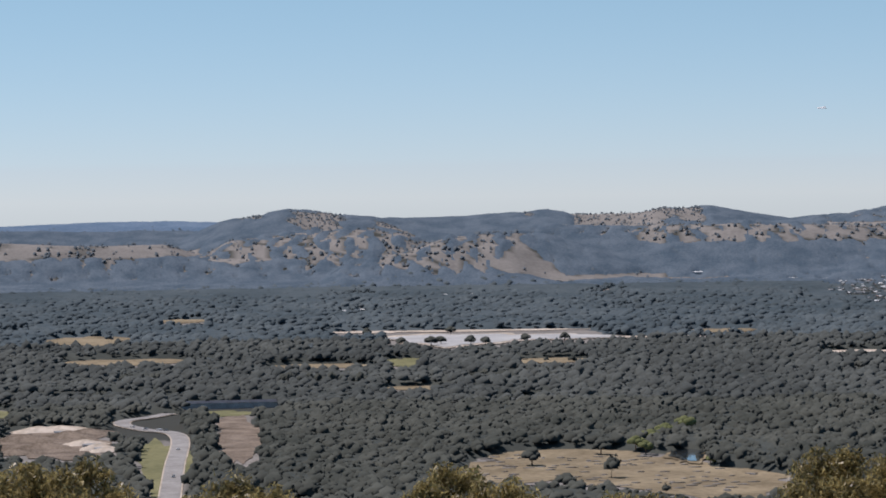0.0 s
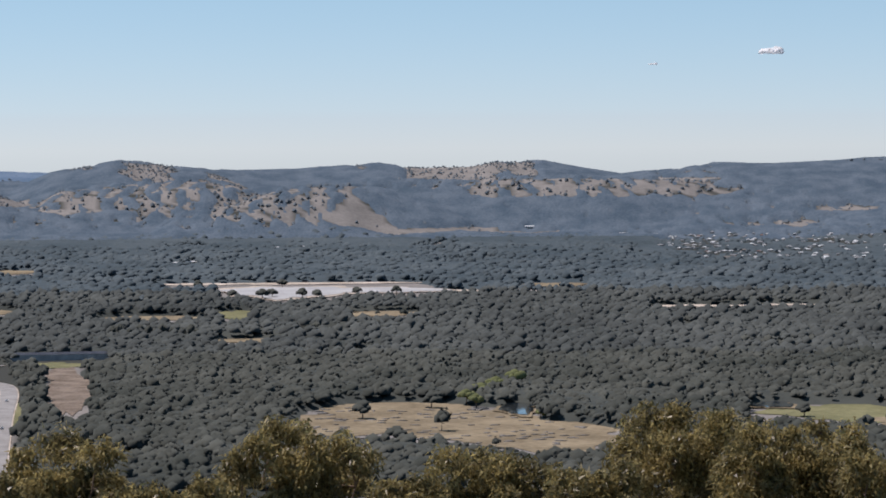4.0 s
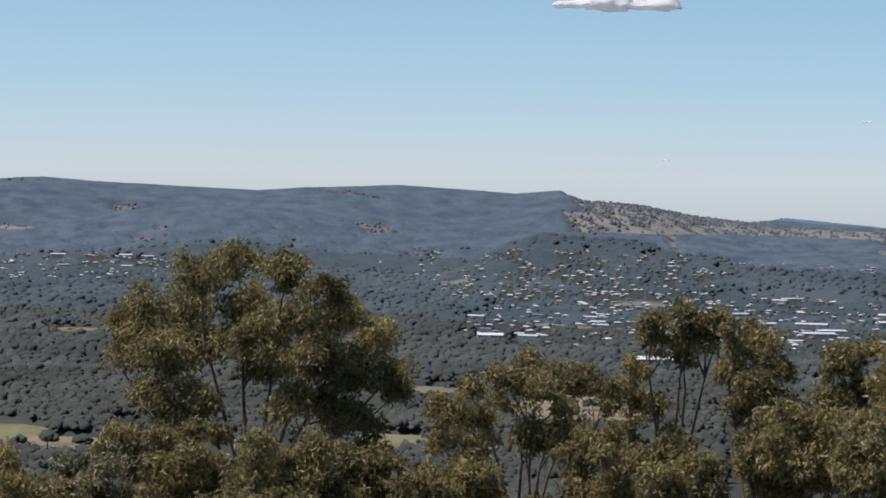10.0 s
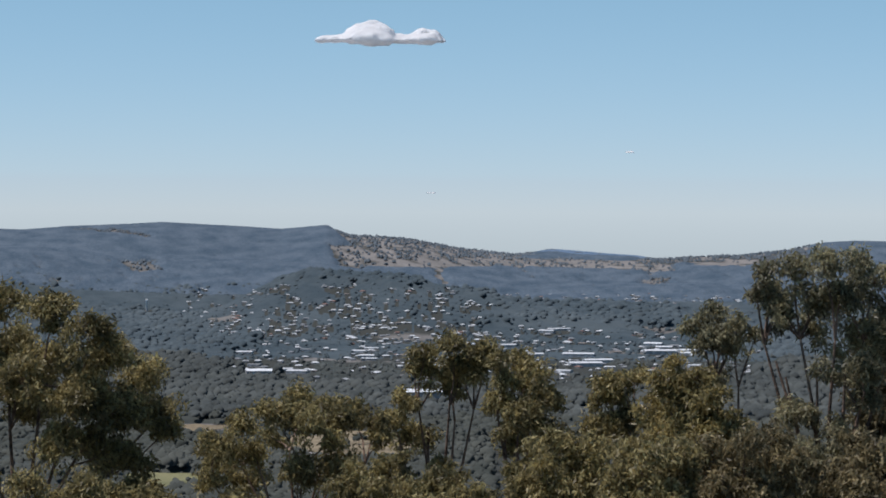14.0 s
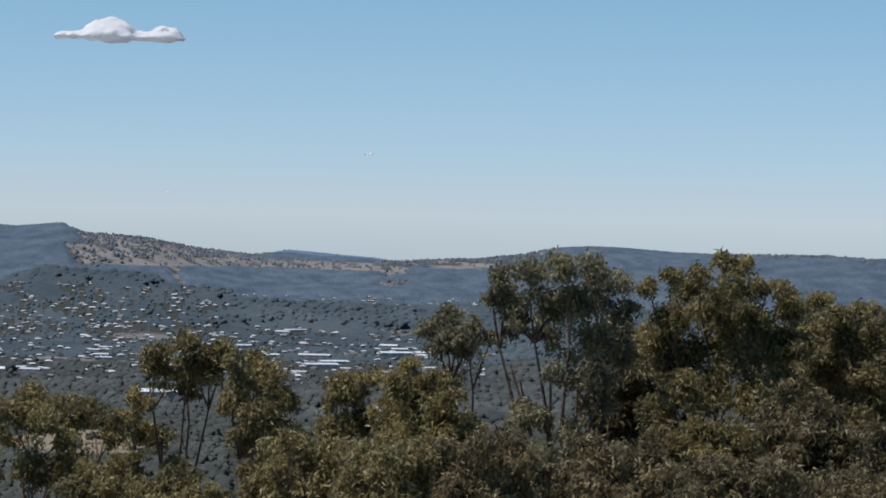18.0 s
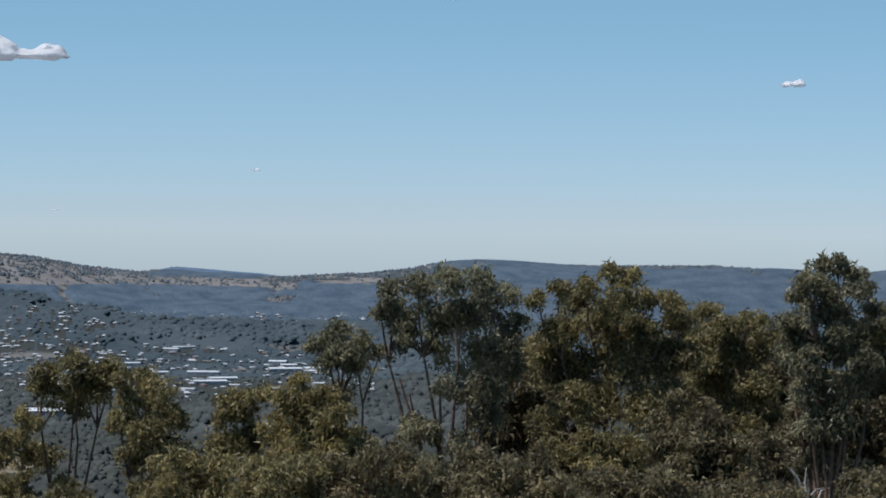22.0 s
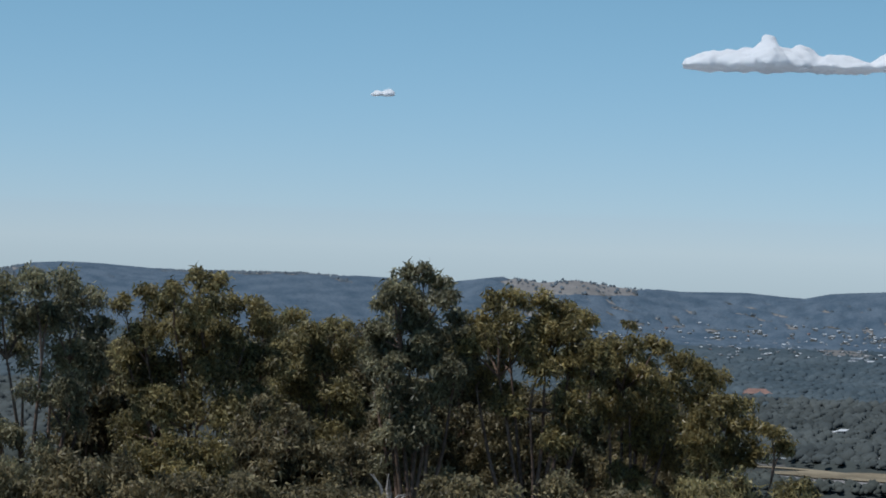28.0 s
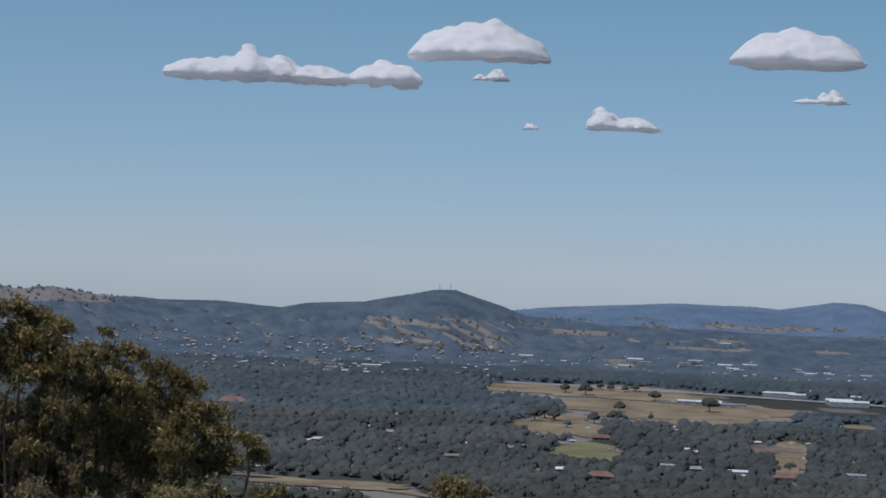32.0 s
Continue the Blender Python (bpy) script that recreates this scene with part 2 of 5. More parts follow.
def wobble(x, y, size, seed=0):
    """Cheap rolling noise, about -1 to 1."""
    v, a = 0, 1.0
    for k in range(4):
        p, q = (seed * 1.7 + k * 2.3), (seed * 0.9 + k * 4.1)
        v = v + a * np.sin(x / size * 2 ** k * (1 + .13 * k) + p + 1.7 * np.sin(y / size * 2 ** k * .8 + q)) * np.cos(y / size * 2 ** k + q + p)
        a *= .55
    return v / 1.6


def land(bearing, q):
    """Height of the ground at bearings (degrees) and distances (m)."""
    b, q = np.broadcast_arrays(np.asarray(bearing, float), np.asarray(q, float))
    x, y = q * np.sin(np.radians(b)), q * np.cos(np.radians(b))
    base = -EYE / np.maximum(stretch(np.minimum(q, 4545)), 1.0)
    best = base.copy()
    for k, (foot, crest, bs, els) in enumerate(RIDGES):
        top = np.tan(np.radians(np.interp(b, bs, els, left=-5, right=-5)))
        edge = np.clip(np.minimum(b - bs[0], bs[-1] - b), 0, 1)
        c = crest + 40 * np.sin(b * .9 + k)
        f = foot + 45 * wobble(b * 40, q * 0 + k, 60, k)
        s = (q - f) / (c - f)
        low = -EYE / stretch(np.minimum(f, 4545))
        rise = low + (top - low) * smooth(s) ** .85
        rise = rise + .0006 * wobble(x, y * .22, 70, k) * np.clip(s, 0, 1) * np.clip((1 - s) * 6, 0, 1)
        rise = np.where(s > 1, top - (s - 1) * .03, rise)
        best = np.maximum(best, np.where((s > 0) & (edge > 0), rise, -1))
    z = EYE + q * best
    near = np.interp(q, HILL_R, HILL_Z) + .5 * wobble(x, y, 14, 3) * np.clip(q / 20 - 1, 0, 1) * np.clip((1500 - q) / 300, 0, 1)
    return np.where(q < 1500, near, np.maximum(z, 0))


def spot(bearing, q, lift=0.0):
    a = radians(bearing)
    return Vector((q * sin(a), q * cos(a), float(land(bearing, q)) + lift))


# open country: bearing, distance before drawing in, half widths (degrees, m), kind
RIVER_FLATS = [
    (2.6, 1805, 2.5, 110, "pasture"), (5.2, 1700, 1.9, 90, "pasture"), (11.3, 1850, 1.3, 60, "green"), (12.9, 1785, .9, 40, "pasture"), (19.3, 1830, .9, 45, "green"),
    (23.2, 2110, 1.6, 110, "pasture"), (20.1, 2260, .6, 30, "pasture"), (-5.7, 1850, .55, 190, "green"), (-4.2, 2050, .5, 200, "earth"), (-4.4, 2290, .5, 30, "green"),
    (-7.9, 2050, 1.2, 130, "earth"), (-9.5, 2350, .8, 60, "green"), (-7.2, 3550, .9, 110, "pasture"),
]
WEST_FIELDS = [
    (-6.4, 3060, 1.3, 55, "pasture"), (-5.3, 4070, .5, 70, "pasture"), (-2.6, 2920, 1.1, 40, "pasture"), (-.85, 2960, .4, 80, "green"), (-.6, 2560, .7, 30, "pasture"),
    (2.2, 2960, .8, 50, "pasture"), (5.6, 3570, .7, 50, "pasture"), (12.9, 3020, .6, 40, "green"), (8.4, 3080, .9, 22, "sand"), (10.2, 3100, .8, 16, "sand"),
    (-1.7, 3640, .85, 30, "sand"), (.7, 3640, 2.3, 26, "sand"), (3.3, 3430, .9, 26, "sand"),
]
EAST_FIELDS = [
    (54.67, 4350, 2.3, 260, "pasture"), (56.17, 3790, 2.45, 290, "pasture"), (53.77, 3300, .9, 230, "pasture"), (54.37, 2830, .75, 130, "green"), (58.47, 2900, .35, 330, "pasture"),
    (58.07, 2990, .5, 60, "earth"), (59.77, 3590, .4, 60, "pasture"), (53.27, 3270, .5, 60, "pasture"), (49.37, 2260, 1.7, 40, "pasture"),
]
CLEARINGS = RIVER_FLATS + WEST_FIELDS + EAST_FIELDS


TOWNS = [  # bearing and angle spans, share of trees left, number of houses
    (7.2, 15.2, -2.35, -1.72, .55, 330), (19.6, 26.0, -2.7, -1.4, .58, 260), (20.6, 31.5, -3.5, -2.3, .55, 380),
    (26.0, 31.8, -1.86, -1.6, .5, 90), (43.1, 53.3, -2.15, -1.38, .57, 380), (53.2, 61.0, -1.95, -1.55, .58, 90),
    (47.0, 60.5, -4.1, -2.9, .85, 60),
]


WATERS = [  # bearing, distance, half widths, kind
    (4.85, 1862, .34, 42, "pond"), (9.95, 1890, .45, 22, "pond"), (.25, 3420, 1.35, 120, "river"),
    (2.2, 3440, 1.2, 60, "river"), (.0, 3290, .3, 50, "river"),
]


def town_at(b, q, el):
    """True within a town's uneven bounds."""
    x, y = q * np.sin(np.radians(b)), q * np.cos(np.radians(b))
    inside = np.zeros(np.shape(b), bool)
    edge = .45 * wobble(x, y * .5, 45, 8)
    for b0, b1, e0, e1, share, n in TOWNS[:-1]:
        e = np.abs((b - (b0 + b1) / 2) / (b1 - b0) * 2) ** 2.5 + np.abs((el - (e0 + e1) / 2) / (e1 - e0) * 2) ** 2.5
        inside |= e + edge < 1
    return inside


def woodland(b, q):
    """How thickly trees stand, 0 to 1."""
    b, q = np.asarray(b, float), np.asarray(q, float)
    r = stretch(q)
    x, y = q * np.sin(np.radians(b)), q * np.cos(np.radians(b))
    z = land(b, q)
    el = np.degrees(np.arctan2(z - EYE, q))
    patch = .75 * wobble(x, y * .45, 24, 9) + .5 * wobble(x, y * .45, 10, 19)
    broad = wobble(x, y * .5, 85, 4)
    d = np.where(wobble(x, y * .7, 60, 5) > .72, .45, 1.0)
    hills = q > 4090
    true_b, true_el = b, el
    b, el = b + .3 * wobble(x, y * .6, 30, 12), el + .035 * wobble(x, y * .6, 26, 14)

    def put(where, value):
        nonlocal d
        d = np.where(where, value, d)

    # grazing country on the western hills
    fine = wobble(x, y * .35, 6, 29)
    mosaic = .3 * patch + .62 * fine
    put(hills & (b < 8.8) & (el > -1.6), np.where(mosaic > -.3, .9, .3))
    put(hills & (b < -4.6) & (el > -1.12), np.where(patch + .4 * fine > .35, .5, .05))
    put(hills & (b > -5) & (b < -1) & (el > -1.25), np.where(mosaic + broad * .4 > .02, .82, .12))
    put((q > 4430) & (b < 7.5) & (b > -5), np.where(patch + broad > -.55, .9, .2))
    put((q > 4400) & (b > 2.7) & (b < 4.2) & (el > -.62), np.where(fine > .5, .4, .08))
    put(hills & (b > -1.4) & (b < 1.3) & (q < 4400) & (el > -1.45), np.where(mosaic > .1, .75, .24))
    put(hills & (b > 1.6) & (b < 8.4) & (el < -.9) & (q < 4440), np.where(mosaic > .62, .35, .95))
    put(hills & (b > 3.8) & (b < 8.9) & (el > -.98 + .03 * fine) & (el < -.62) & (q < 4500), np.where(mosaic > .18, .7, .14))
    put(hills & (b > 7.6) & (b < 9.3) & (np.abs(el + .86) < .07), np.where(mosaic > .2, .6, .1))
    at = [-1.75, -1.65, -1.55, -1.4, -1.25, -1.0, -.75]
    mid, half = np.interp(el, at, [2.45, 2.3, 1.85, 1.42, 1.5, 1.6, 1.65]), np.interp(el, at, [.1, .3, .55, .7, .42, .16, .1])
    put((np.abs(b - mid) < half) & (el > -1.75) & (el < -.72) & (q > 4060) & (q < 4330), .01)
    put((b > 2) & (b < 4.4) & (np.abs(el + 1.64) < .05), .02)
    # the main ridge with its few openings
    put((np.abs(b - 11.4) < .6) & (np.abs(el + 1.24) < .06), np.where(mosaic > .2, .8, .08))
    put((b > 3.9) & (b < 5.7) & (np.abs(el + 1.71) < .035), .05)
    put((np.abs(b - 9.9) < .85) & (np.abs(el + 1.56) < .07), np.where(mosaic > .05, .8, .08))
    put((b > 8.5) & (b < 14) & (el < -1.05) & (el > -1.65) & (q < 4300) & (mosaic < -.42), .3)
    put((b > 15.5) & (b < 20) & (el < -1.0) & (el > -1.6) & (mosaic < -.45), .35)
    put((b > 22.85) & (b < 26.8) & (el > -1.1) & (q > 4200), np.where(mosaic > .12, .6, .22))
    put((b > 23.4) & (b < 25.8) & (el > -1.12) & (el < -.98) & (q > 4200), np.where(mosaic > .3, .4, .05))
    put((b > 24.3) & (b < 29.6) & (el > -1.08 - .03 * (b - 26)) & (el < -.93) & (q > 4250), np.where(mosaic > .25, .6, .08))
    put((b > 26.5) & (b < 32) & (el > -1.4) & (el < -1.1) & (mosaic < -.4), .3)
    put((b > 29.3) & (b < 32.4) & (el > -1.0) & (q > 4400), np.where(patch > -.1, .6, .1))
    put((np.abs(b - 30.4) < .5) & (np.abs(el + 1.03) < .04), .03)
    put((b > 35.2) & (b < 41) & (el > -.68) & (q > 4400), np.where(fine > -.2, .5, .2))
    put((np.abs(b - 24.93) < .05) & (el < -1.05) & (el > -1.5), 0)
    # the eastern hills above the town
    east = (b > 41) & (q > 4120) & (q < 4500)
    put(east & (el < -.95) & (el > -1.5), np.where(mosaic > .28, .16, .88))
    put(east & (b < 44.8) & (el > -.9) & (b > 42.1), np.where(mosaic > .12, .34, .07))
    put(east & (b > 49.8) & (b < 53) & (el < -.9) & (el > -1.45), np.where(mosaic > -.02, .14, .82))
    put((b > 53.7) & (b < 57.6) & (np.abs(el + 1.13 + .02 * (b - 56)) < .05) & (q < 4600), np.where(wobble(x, y * .4, 50, 2) > -.6, .03, .8))
    put((b > 53) & (np.abs(el + 1.3) < .04) & (q < 4560), np.where(wobble(x, y * .4, 40, 3) > .1, .05, .9))
    put((q > 4560) & (b > 52) & (el < -.78), np.where(patch > .35, .2, .9))
    put((q > 4560) & (b > 56.7) & (b < 58.3) & (np.abs(el + .86) < .045), .08)
    put((q > 4560) & (b < -4), .85)
    b, el = true_b, true_el
    put(town_at(b, q, el), d * .9)
    for cb, cr, hb, hr, kind in CLEARINGS:
        off = np.where(r > cr, r - cr, np.minimum(0, r - cr + .045 * cr))
        e = ((b - cb) / hb) ** 2 + (off / hr) ** 2 + .3 * wobble(x, y, 45, cb)
        put(e < 1, .012 if kind in ("pasture", "green") else 0)
    for pb, pr, hb, hr, kind in WATERS:
        off = np.where(r > pr, r - pr, np.minimum(0, r - pr + (.055 if kind == "river" else .08) * pr))
        put(((b - pb) / hb) ** 2 + (off / hr) ** 2 + .2 * wobble(x, y, 40, pb) < 1.15, 0)
    return d


def mesh_of(name, verts, faces, mats, smooth_faces=False, index=None):
    me = bpy.data.meshes.new(name)
    verts, faces = np.asarray(verts, np.float32), np.asarray(faces, np.int32)
    n, k = faces.shape
    me.vertices.add(len(verts))
    me.vertices.foreach_set("co", verts.ravel())
    me.loops.add(n * k)
    me.loops.foreach_set("vertex_index", faces.ravel())
    me.polygons.add(n)
    me.polygons.foreach_set("loop_start", np.arange(0, n * k, k, dtype=np.int32))
    me.polygons.foreach_set("use_smooth", np.full(n, smooth_faces))
    for m in (mats if isinstance(mats, (list, tuple)) else [mats]):
        me.materials.append(m)
    if index is not None:
        me.polygons.foreach_set("material_index", np.asarray(index, np.int32))
    me.update(calc_edges=True)
    return me


def grid_faces(rows, cols, wrap=False):
    i, j = np.meshgrid(np.arange(rows - 1), np.arange(cols if wrap else cols - 1), indexing="ij")
    a, b = i * cols + j, i * cols + (j + 1) % cols
    return np.stack([a, b, b + cols, a + cols], -1).reshape(-1, 4)


def build_ground():
    fine = np.arange(-13, 64.01, .17)
    rest = np.arange(67, 347, 4.0)
    bs = np.concatenate([fine, rest])
    qs = np.concatenate([[.05, 3, 8], np.arange(14, 120, 6), np.arange(120, 1500, 40), np.arange(1500, 3900, 20), np.arange(3900, 4960, 9)])
    B, Q = np.meshgrid(bs, qs)
    Z = land(B, Q)
    v = np.stack([Q * np.sin(np.radians(B)), Q * np.cos(np.radians(B)), Z], -1).reshape(-1, 3)
    f = grid_faces(len(qs), len(bs), True)[:, ::-1]
    me = mesh_of("ground", v, f, GROUND, True)
    lit = woodland(B, Q)
    lit = smooth((lit - .25) / .5).ravel().astype(np.float32)
    lit[Q.ravel() < 1500] = .8
    at = me.attributes.new("litter", "FLOAT", "POINT")
    at.data.foreach_set("value", lit)
    return tagged(new("ground", me), "dry grass valley floor and hills under woodland", "ground", kind="structure")


build_ground()


# ---- towns, roads, water, paddocks ----
def part(name, bm, mat, parent, label=""):
    me = bpy.data.meshes.new(name)
    bm.to_mesh(me)
    bm.free()
    me.materials.append(mat)
    ob = new(name, me)
    ob.parent = parent
    if label:
        ob["label"] = label
    return ob


def box(bm, x0, x1, y0, y1, z0, z1):
    v = [bm.verts.new(p) for p in ((x0, y0, z0), (x1, y0, z0), (x1, y1, z0), (x0, y1, z0), (x0, y0, z1), (x1, y0, z1), (x1, y1, z1), (x0, y1, z1))]
    for f in ((0, 3, 2, 1), (4, 5, 6, 7), (0, 1, 5, 4), (1, 2, 6, 5), (2, 3, 7, 6), (3, 0, 4, 7)):
        bm.faces.new([v[i] for i in f])
    return bm


def roof_bm(l, w, h, rise, hip):
    """A roof with eaves: gabled (hip 0) or hipped."""
    bm = bmesh.new()
    e = .5
    v = [bm.verts.new(p) for p in ((-l - e, -w - e, h), (l + e, -w - e, h), (l + e, w + e, h), (-l - e, w + e, h),
                                   (-l - e + hip, 0, h + rise), (l + e - hip, 0, h + rise))]
    for f in ((0, 1, 5, 4), (2, 3, 4, 5), (1, 2, 5), (3, 0, 4), (3, 2, 1, 0)):
        bm.faces.new([v[i] for i in f])
    return bm


def house_mould(l, w, h, rise, hip, roof_mat, label, name="house"):
    """One house: walls with a door and windows under a roof."""
    root = new(name)
    part("wall", box(bmesh.new(), -l, l, -w, w, -1.5, h), MASONRY, root)
    part("roof", roof_bm(l, w, h, rise, hip), roof_mat, root)
    for k in range(3):
        x = -l * .6 + k * l * .6
        part("window", box(bmesh.new(), x - .7, x + .7, -w - .05, -w + .05, 1.0, 2.2), DARKGLASS, root)
    return tagged(root, label, "house", "houses of the town")


def shed_mould(l, w, h, rise, roof_mat, label, name="warehouse"):
    root = new(name)
    part("wall", box(bmesh.new(), -l, l, -w, w, -1.5, h), GREY_ROOF, root)
    part("roof", roof_bm(l, w, h, rise, 0), roof_mat, root)
    for k in range(2):
        x = (-.5 + k) * l
        part("roller_door", box(bmesh.new(), x - 2.5, x + 2.5, -w - .08, -w + .05, 0, h * .75), STEEL, root)
    return tagged(root, label, "warehouse", "sheds of the town")


MOULDS = [
    house_mould(8, 5, 3, 2.2, 4, WHITE_ROOF, "low house with a white steel roof among trees"),
    house_mould(9, 5.5, 3.2, 2.4, 5, GREY_ROOF, "low house with a grey steel roof among trees"),
    house_mould(8, 6, 3, 2.6, 4, RED_ROOF, "brick house with a terracotta tiled roof"),
    house_mould(10, 5, 3.2, 2.0, 0, TAN_ROOF, "brick house with a tan gabled roof"),
    house_mould(7, 5, 5.6, 2.0, 4, WHITE_ROOF, "two-storey house with a pale roof"),
]
SHEDS = [
    shed_mould(20, 12, 6, 2.5, WHITE_ROOF, "long warehouse with a white steel roof"),
    shed_mould(32, 15, 7, 2.5, WHITE_ROOF, "large warehouse with a low white roof"),
    shed_mould(18, 11, 6, 2.0, GREY_ROOF, "grey steel shed with a low roof"),
]
DARK_ROOF = material("dark_blue_steel_roof", (0.03, 0.035, 0.05), (0.06, 0.068, 0.085), 0.2, 0.6)
LONG_SHED = shed_mould(48, 10, 5, 1.4, DARK_ROOF, "long low shed with a dark blue roof", "shed")
USED = set()


def angle_to_q(bearing, el):
    """Distance at which the ground is first met along a bearing, looking down by that angle."""
    q = np.arange(1500, 4880, 4.0)
    up = np.degrees(np.arctan2(land(np.full_like(q, bearing), q) - EYE, q))
    hit = np.nonzero(up > el)[0]
    return float(q[hit[0]]) if len(hit) else 4800.0


FAR_HOUSES = []


def settle(mould, bearing, el, turn, size=1.0, lift=0.0, own=True):
    q = angle_to_q(bearing, el)
    s = q / float(stretch(q)) * size
    p = spot(bearing, q, lift)
    m = Matrix.Translation(p) @ pose(0, 0, 0, 0, 0, -bearing + turn)
    if not own:
        FAR_HOUSES.append((mould, m @ Matrix.Diagonal((s, s, s, 1))))
        ob = None
    elif mould in USED:
        ob = copy_thing(mould, m)
    else:
        ob = mould
        USED.add(mould)
    if ob:
        ob.matrix_basis = m @ Matrix.Diagonal((s, s, s, 1))
    wide = max(abs(c.x) for c in (Vector(k) for o in mould.children for k in o.bound_box)) * s
    s0 = q / float(stretch(q))
    BLOCKED.append((bearing, math.degrees(wide / q) * .8, q - (115 if q < 3250 else (42 * s0 if q < 4090 else 14) * s0), q + 10 * s0))
    return ob


BLOCKED = []   # bearing, half width (degrees), nearest and farthest distance kept free of trees
dice = random.Random(11)
for b0, b1, e0, e1, share, count in TOWNS:
    for k in range(count):
        for trial in range(12):
            b, el = dice.uniform(b0, b1), dice.uniform(e0, e1)
            q = angle_to_q(b, el)
            if b0 == 47.0 or town_at(np.float64(b), np.float64(q), np.float64(el)):
                break
        kind = dice.choices(range(5), (52, 30, 5, 3, 10))[0]
        settle(MOULDS[kind], b, el, dice.choice((0, 20, 45, -35, 90, 70)) + dice.uniform(-9, 9), dice.uniform(.3, .56), own=k < 50)
for b0, b1, e0, e1, count in ((20.7, 30.5, -3.3, -2.65, 34), (49.07, 51.2, -2.1, -1.95, 9), (53.27, 60.5, -1.75, -1.55, 14),
                              (26.6, 27.4, -2.45, -2.35, 3), (12.3, 14.6, -2.0, -1.78, 6)):
    for k in range(count):
        kind = dice.choices(range(3), (5, 3, 3))[0]
        settle(SHEDS[kind], dice.uniform(b0, b1), dice.uniform(e0, e1), dice.uniform(-25, 25), dice.uniform(.3, .62))
TOWN_SHEDS = [(56.37, -2.44, 0, .8), (56.77, -2.45, 0, .9), (57.07, -2.47, 2, .8), (58.17, -2.2, 1, .8), (58.57, -2.21, 0, .8), (59.37, -2.3, 0, 1.0),
                          (55.87, -2.42, 2, .5), (24.6, -3.75, 1, .9), (21.3, -3.3, 0, .8), (5.1, -1.62, 0, .5), (53.07, -1.64, 0, .7), (55.27, -1.62, 0, .8), (55.47, -1.68, 2, .8), (56.27, -1.66, 2, .7)]
PLAIN_SHEDS = [(57.07, -1.66, 0, .7), (57.57, -1.64, 0, .7), (58.97, -2.11, 1, .6), (59.77, -2.19, 0, .7), (59.57, -2.33, 1, .9), (57.37, -2.45, 2, .6), (57.47, -3.81, 0, .6),
                          (55.97, -3.75, 2, .6), (59.77, -3.78, 2, .7), (-2.1, -2.29, 0, .4), (7.0, -1.75, 0, .5), (7.6, -1.77, 2, .4), (57.07, -1.22, 0, .6)]
for b, el, kind, size in TOWN_SHEDS + PLAIN_SHEDS:
    settle(SHEDS[kind], b, el, 4, size)
for b, el, size, kind in ((47.2, -2.86, 2.2, 2), (54.67, -4.05, 1.5, 2), (58.37, -3.91, 1.6, 2), (46.77, -3.0, .9, 2), (54.67, -3.25, 1.3, 2), (56.57, -3.79, 1.0, 1), (56.37, -3.41, .7, 4), (56.57, -3.42, .7, 0),
                          (52.87, -3.51, .8, 1), (51.67, -3.74, 1.0, 3), (53.87, -3.91, .9, 0), (-1.7, -2.27, .7, 0), (0, -2.02, .8, 4), (.5, -2.01, .8, 4), (50.37, -3.3, .9, 1), (48.97, -3.5, .9, 0)):
    settle(MOULDS[kind], b, el, 5, size)


settle(LONG_SHED, -4.35, -4.17, 3, 1.0)
BLOCKED.append((19.0, .1, 3850, 3990))   # the clearing of the white tower


def join_far_houses():
    """The many houses farther off, as one."""
    mats = [MASONRY, WHITE_ROOF, GREY_ROOF, RED_ROOF, TAN_ROOF, DARKGLASS]
    V, F, M, n = [], [], [], 0
    for mould, m in FAR_HOUSES:
        for o in mould.children:
            if o.name.startswith("window"):
                continue
            me = o.data
            V += [(m @ v.co)[:] for v in me.vertices]
            for f in me.polygons:
                c = list(f.vertices)
                F.append([n + c[0], n + c[1], n + c[2], n + (c[3] if len(c) > 3 else c[2])])
                M.append(mats.index(me.materials[0]))
            n += len(me.vertices)
    tris = [[f[0], f[1], f[2]] for f in F] + [[f[0], f[2], f[3]] for f in F if f[3] != f[2]]
    idx = M + [k for f, k in zip(F, M) if f[3] != f[2]]
    me = mesh_of("distant_houses", V, tris, mats, index=idx)
    return tagged(new("distant_houses", me), "scattered houses with white, grey and red roofs among trees", "houses", kind="stuff")


join_far_houses()


def ribbon(name, pts, half, mat, label, lift, kind="structure", clear=.07):
    """A strip along smoothed points (bearing, distance before drawing in)."""
    P = [Vector((float(squeeze(np.float64(r))) * sin(radians(b)), float(squeeze(np.float64(r))) * cos(radians(b)))) for b, r in pts]
    line = []
    for i in range(len(P) - 1):
        p0, p1, p2, p3 = P[max(i - 1, 0)], P[i], P[i + 1], P[min(i + 2, len(P) - 1)]
        for k in range(10):
            t = k / 10
            line.append(.5 * (2 * p1 + (p2 - p0) * t + (2 * p0 - 5 * p1 + 4 * p2 - p3) * t * t + (3 * p1 - p0 - 3 * p2 + p3) * t ** 3))
    line.append(P[-1])
    V = []
    for i, p in enumerate(line):
        t = (line[min(i + 1, len(line) - 1)] - line[max(i - 1, 0)]).normalized()
        nrm = Vector((-t.y, t.x))
        for s in (-1, -.5, 0, .5, 1):
            c = p + nrm * half * s
            q, b = c.length, math.degrees(math.atan2(c.x, c.y))
            V.append((c.x, c.y, float(land(b, q)) + lift + (.15 if s == 0 else 0)))
            if s == 0:
                BLOCKED.append((b, math.degrees(half * 1.6 / q), q * (1 - clear), q + half * 1.6))
    me = mesh_of(name, V, grid_faces(len(line), 5), mat, True)
    return tagged(new(name, me), label, name, kind=kind), line


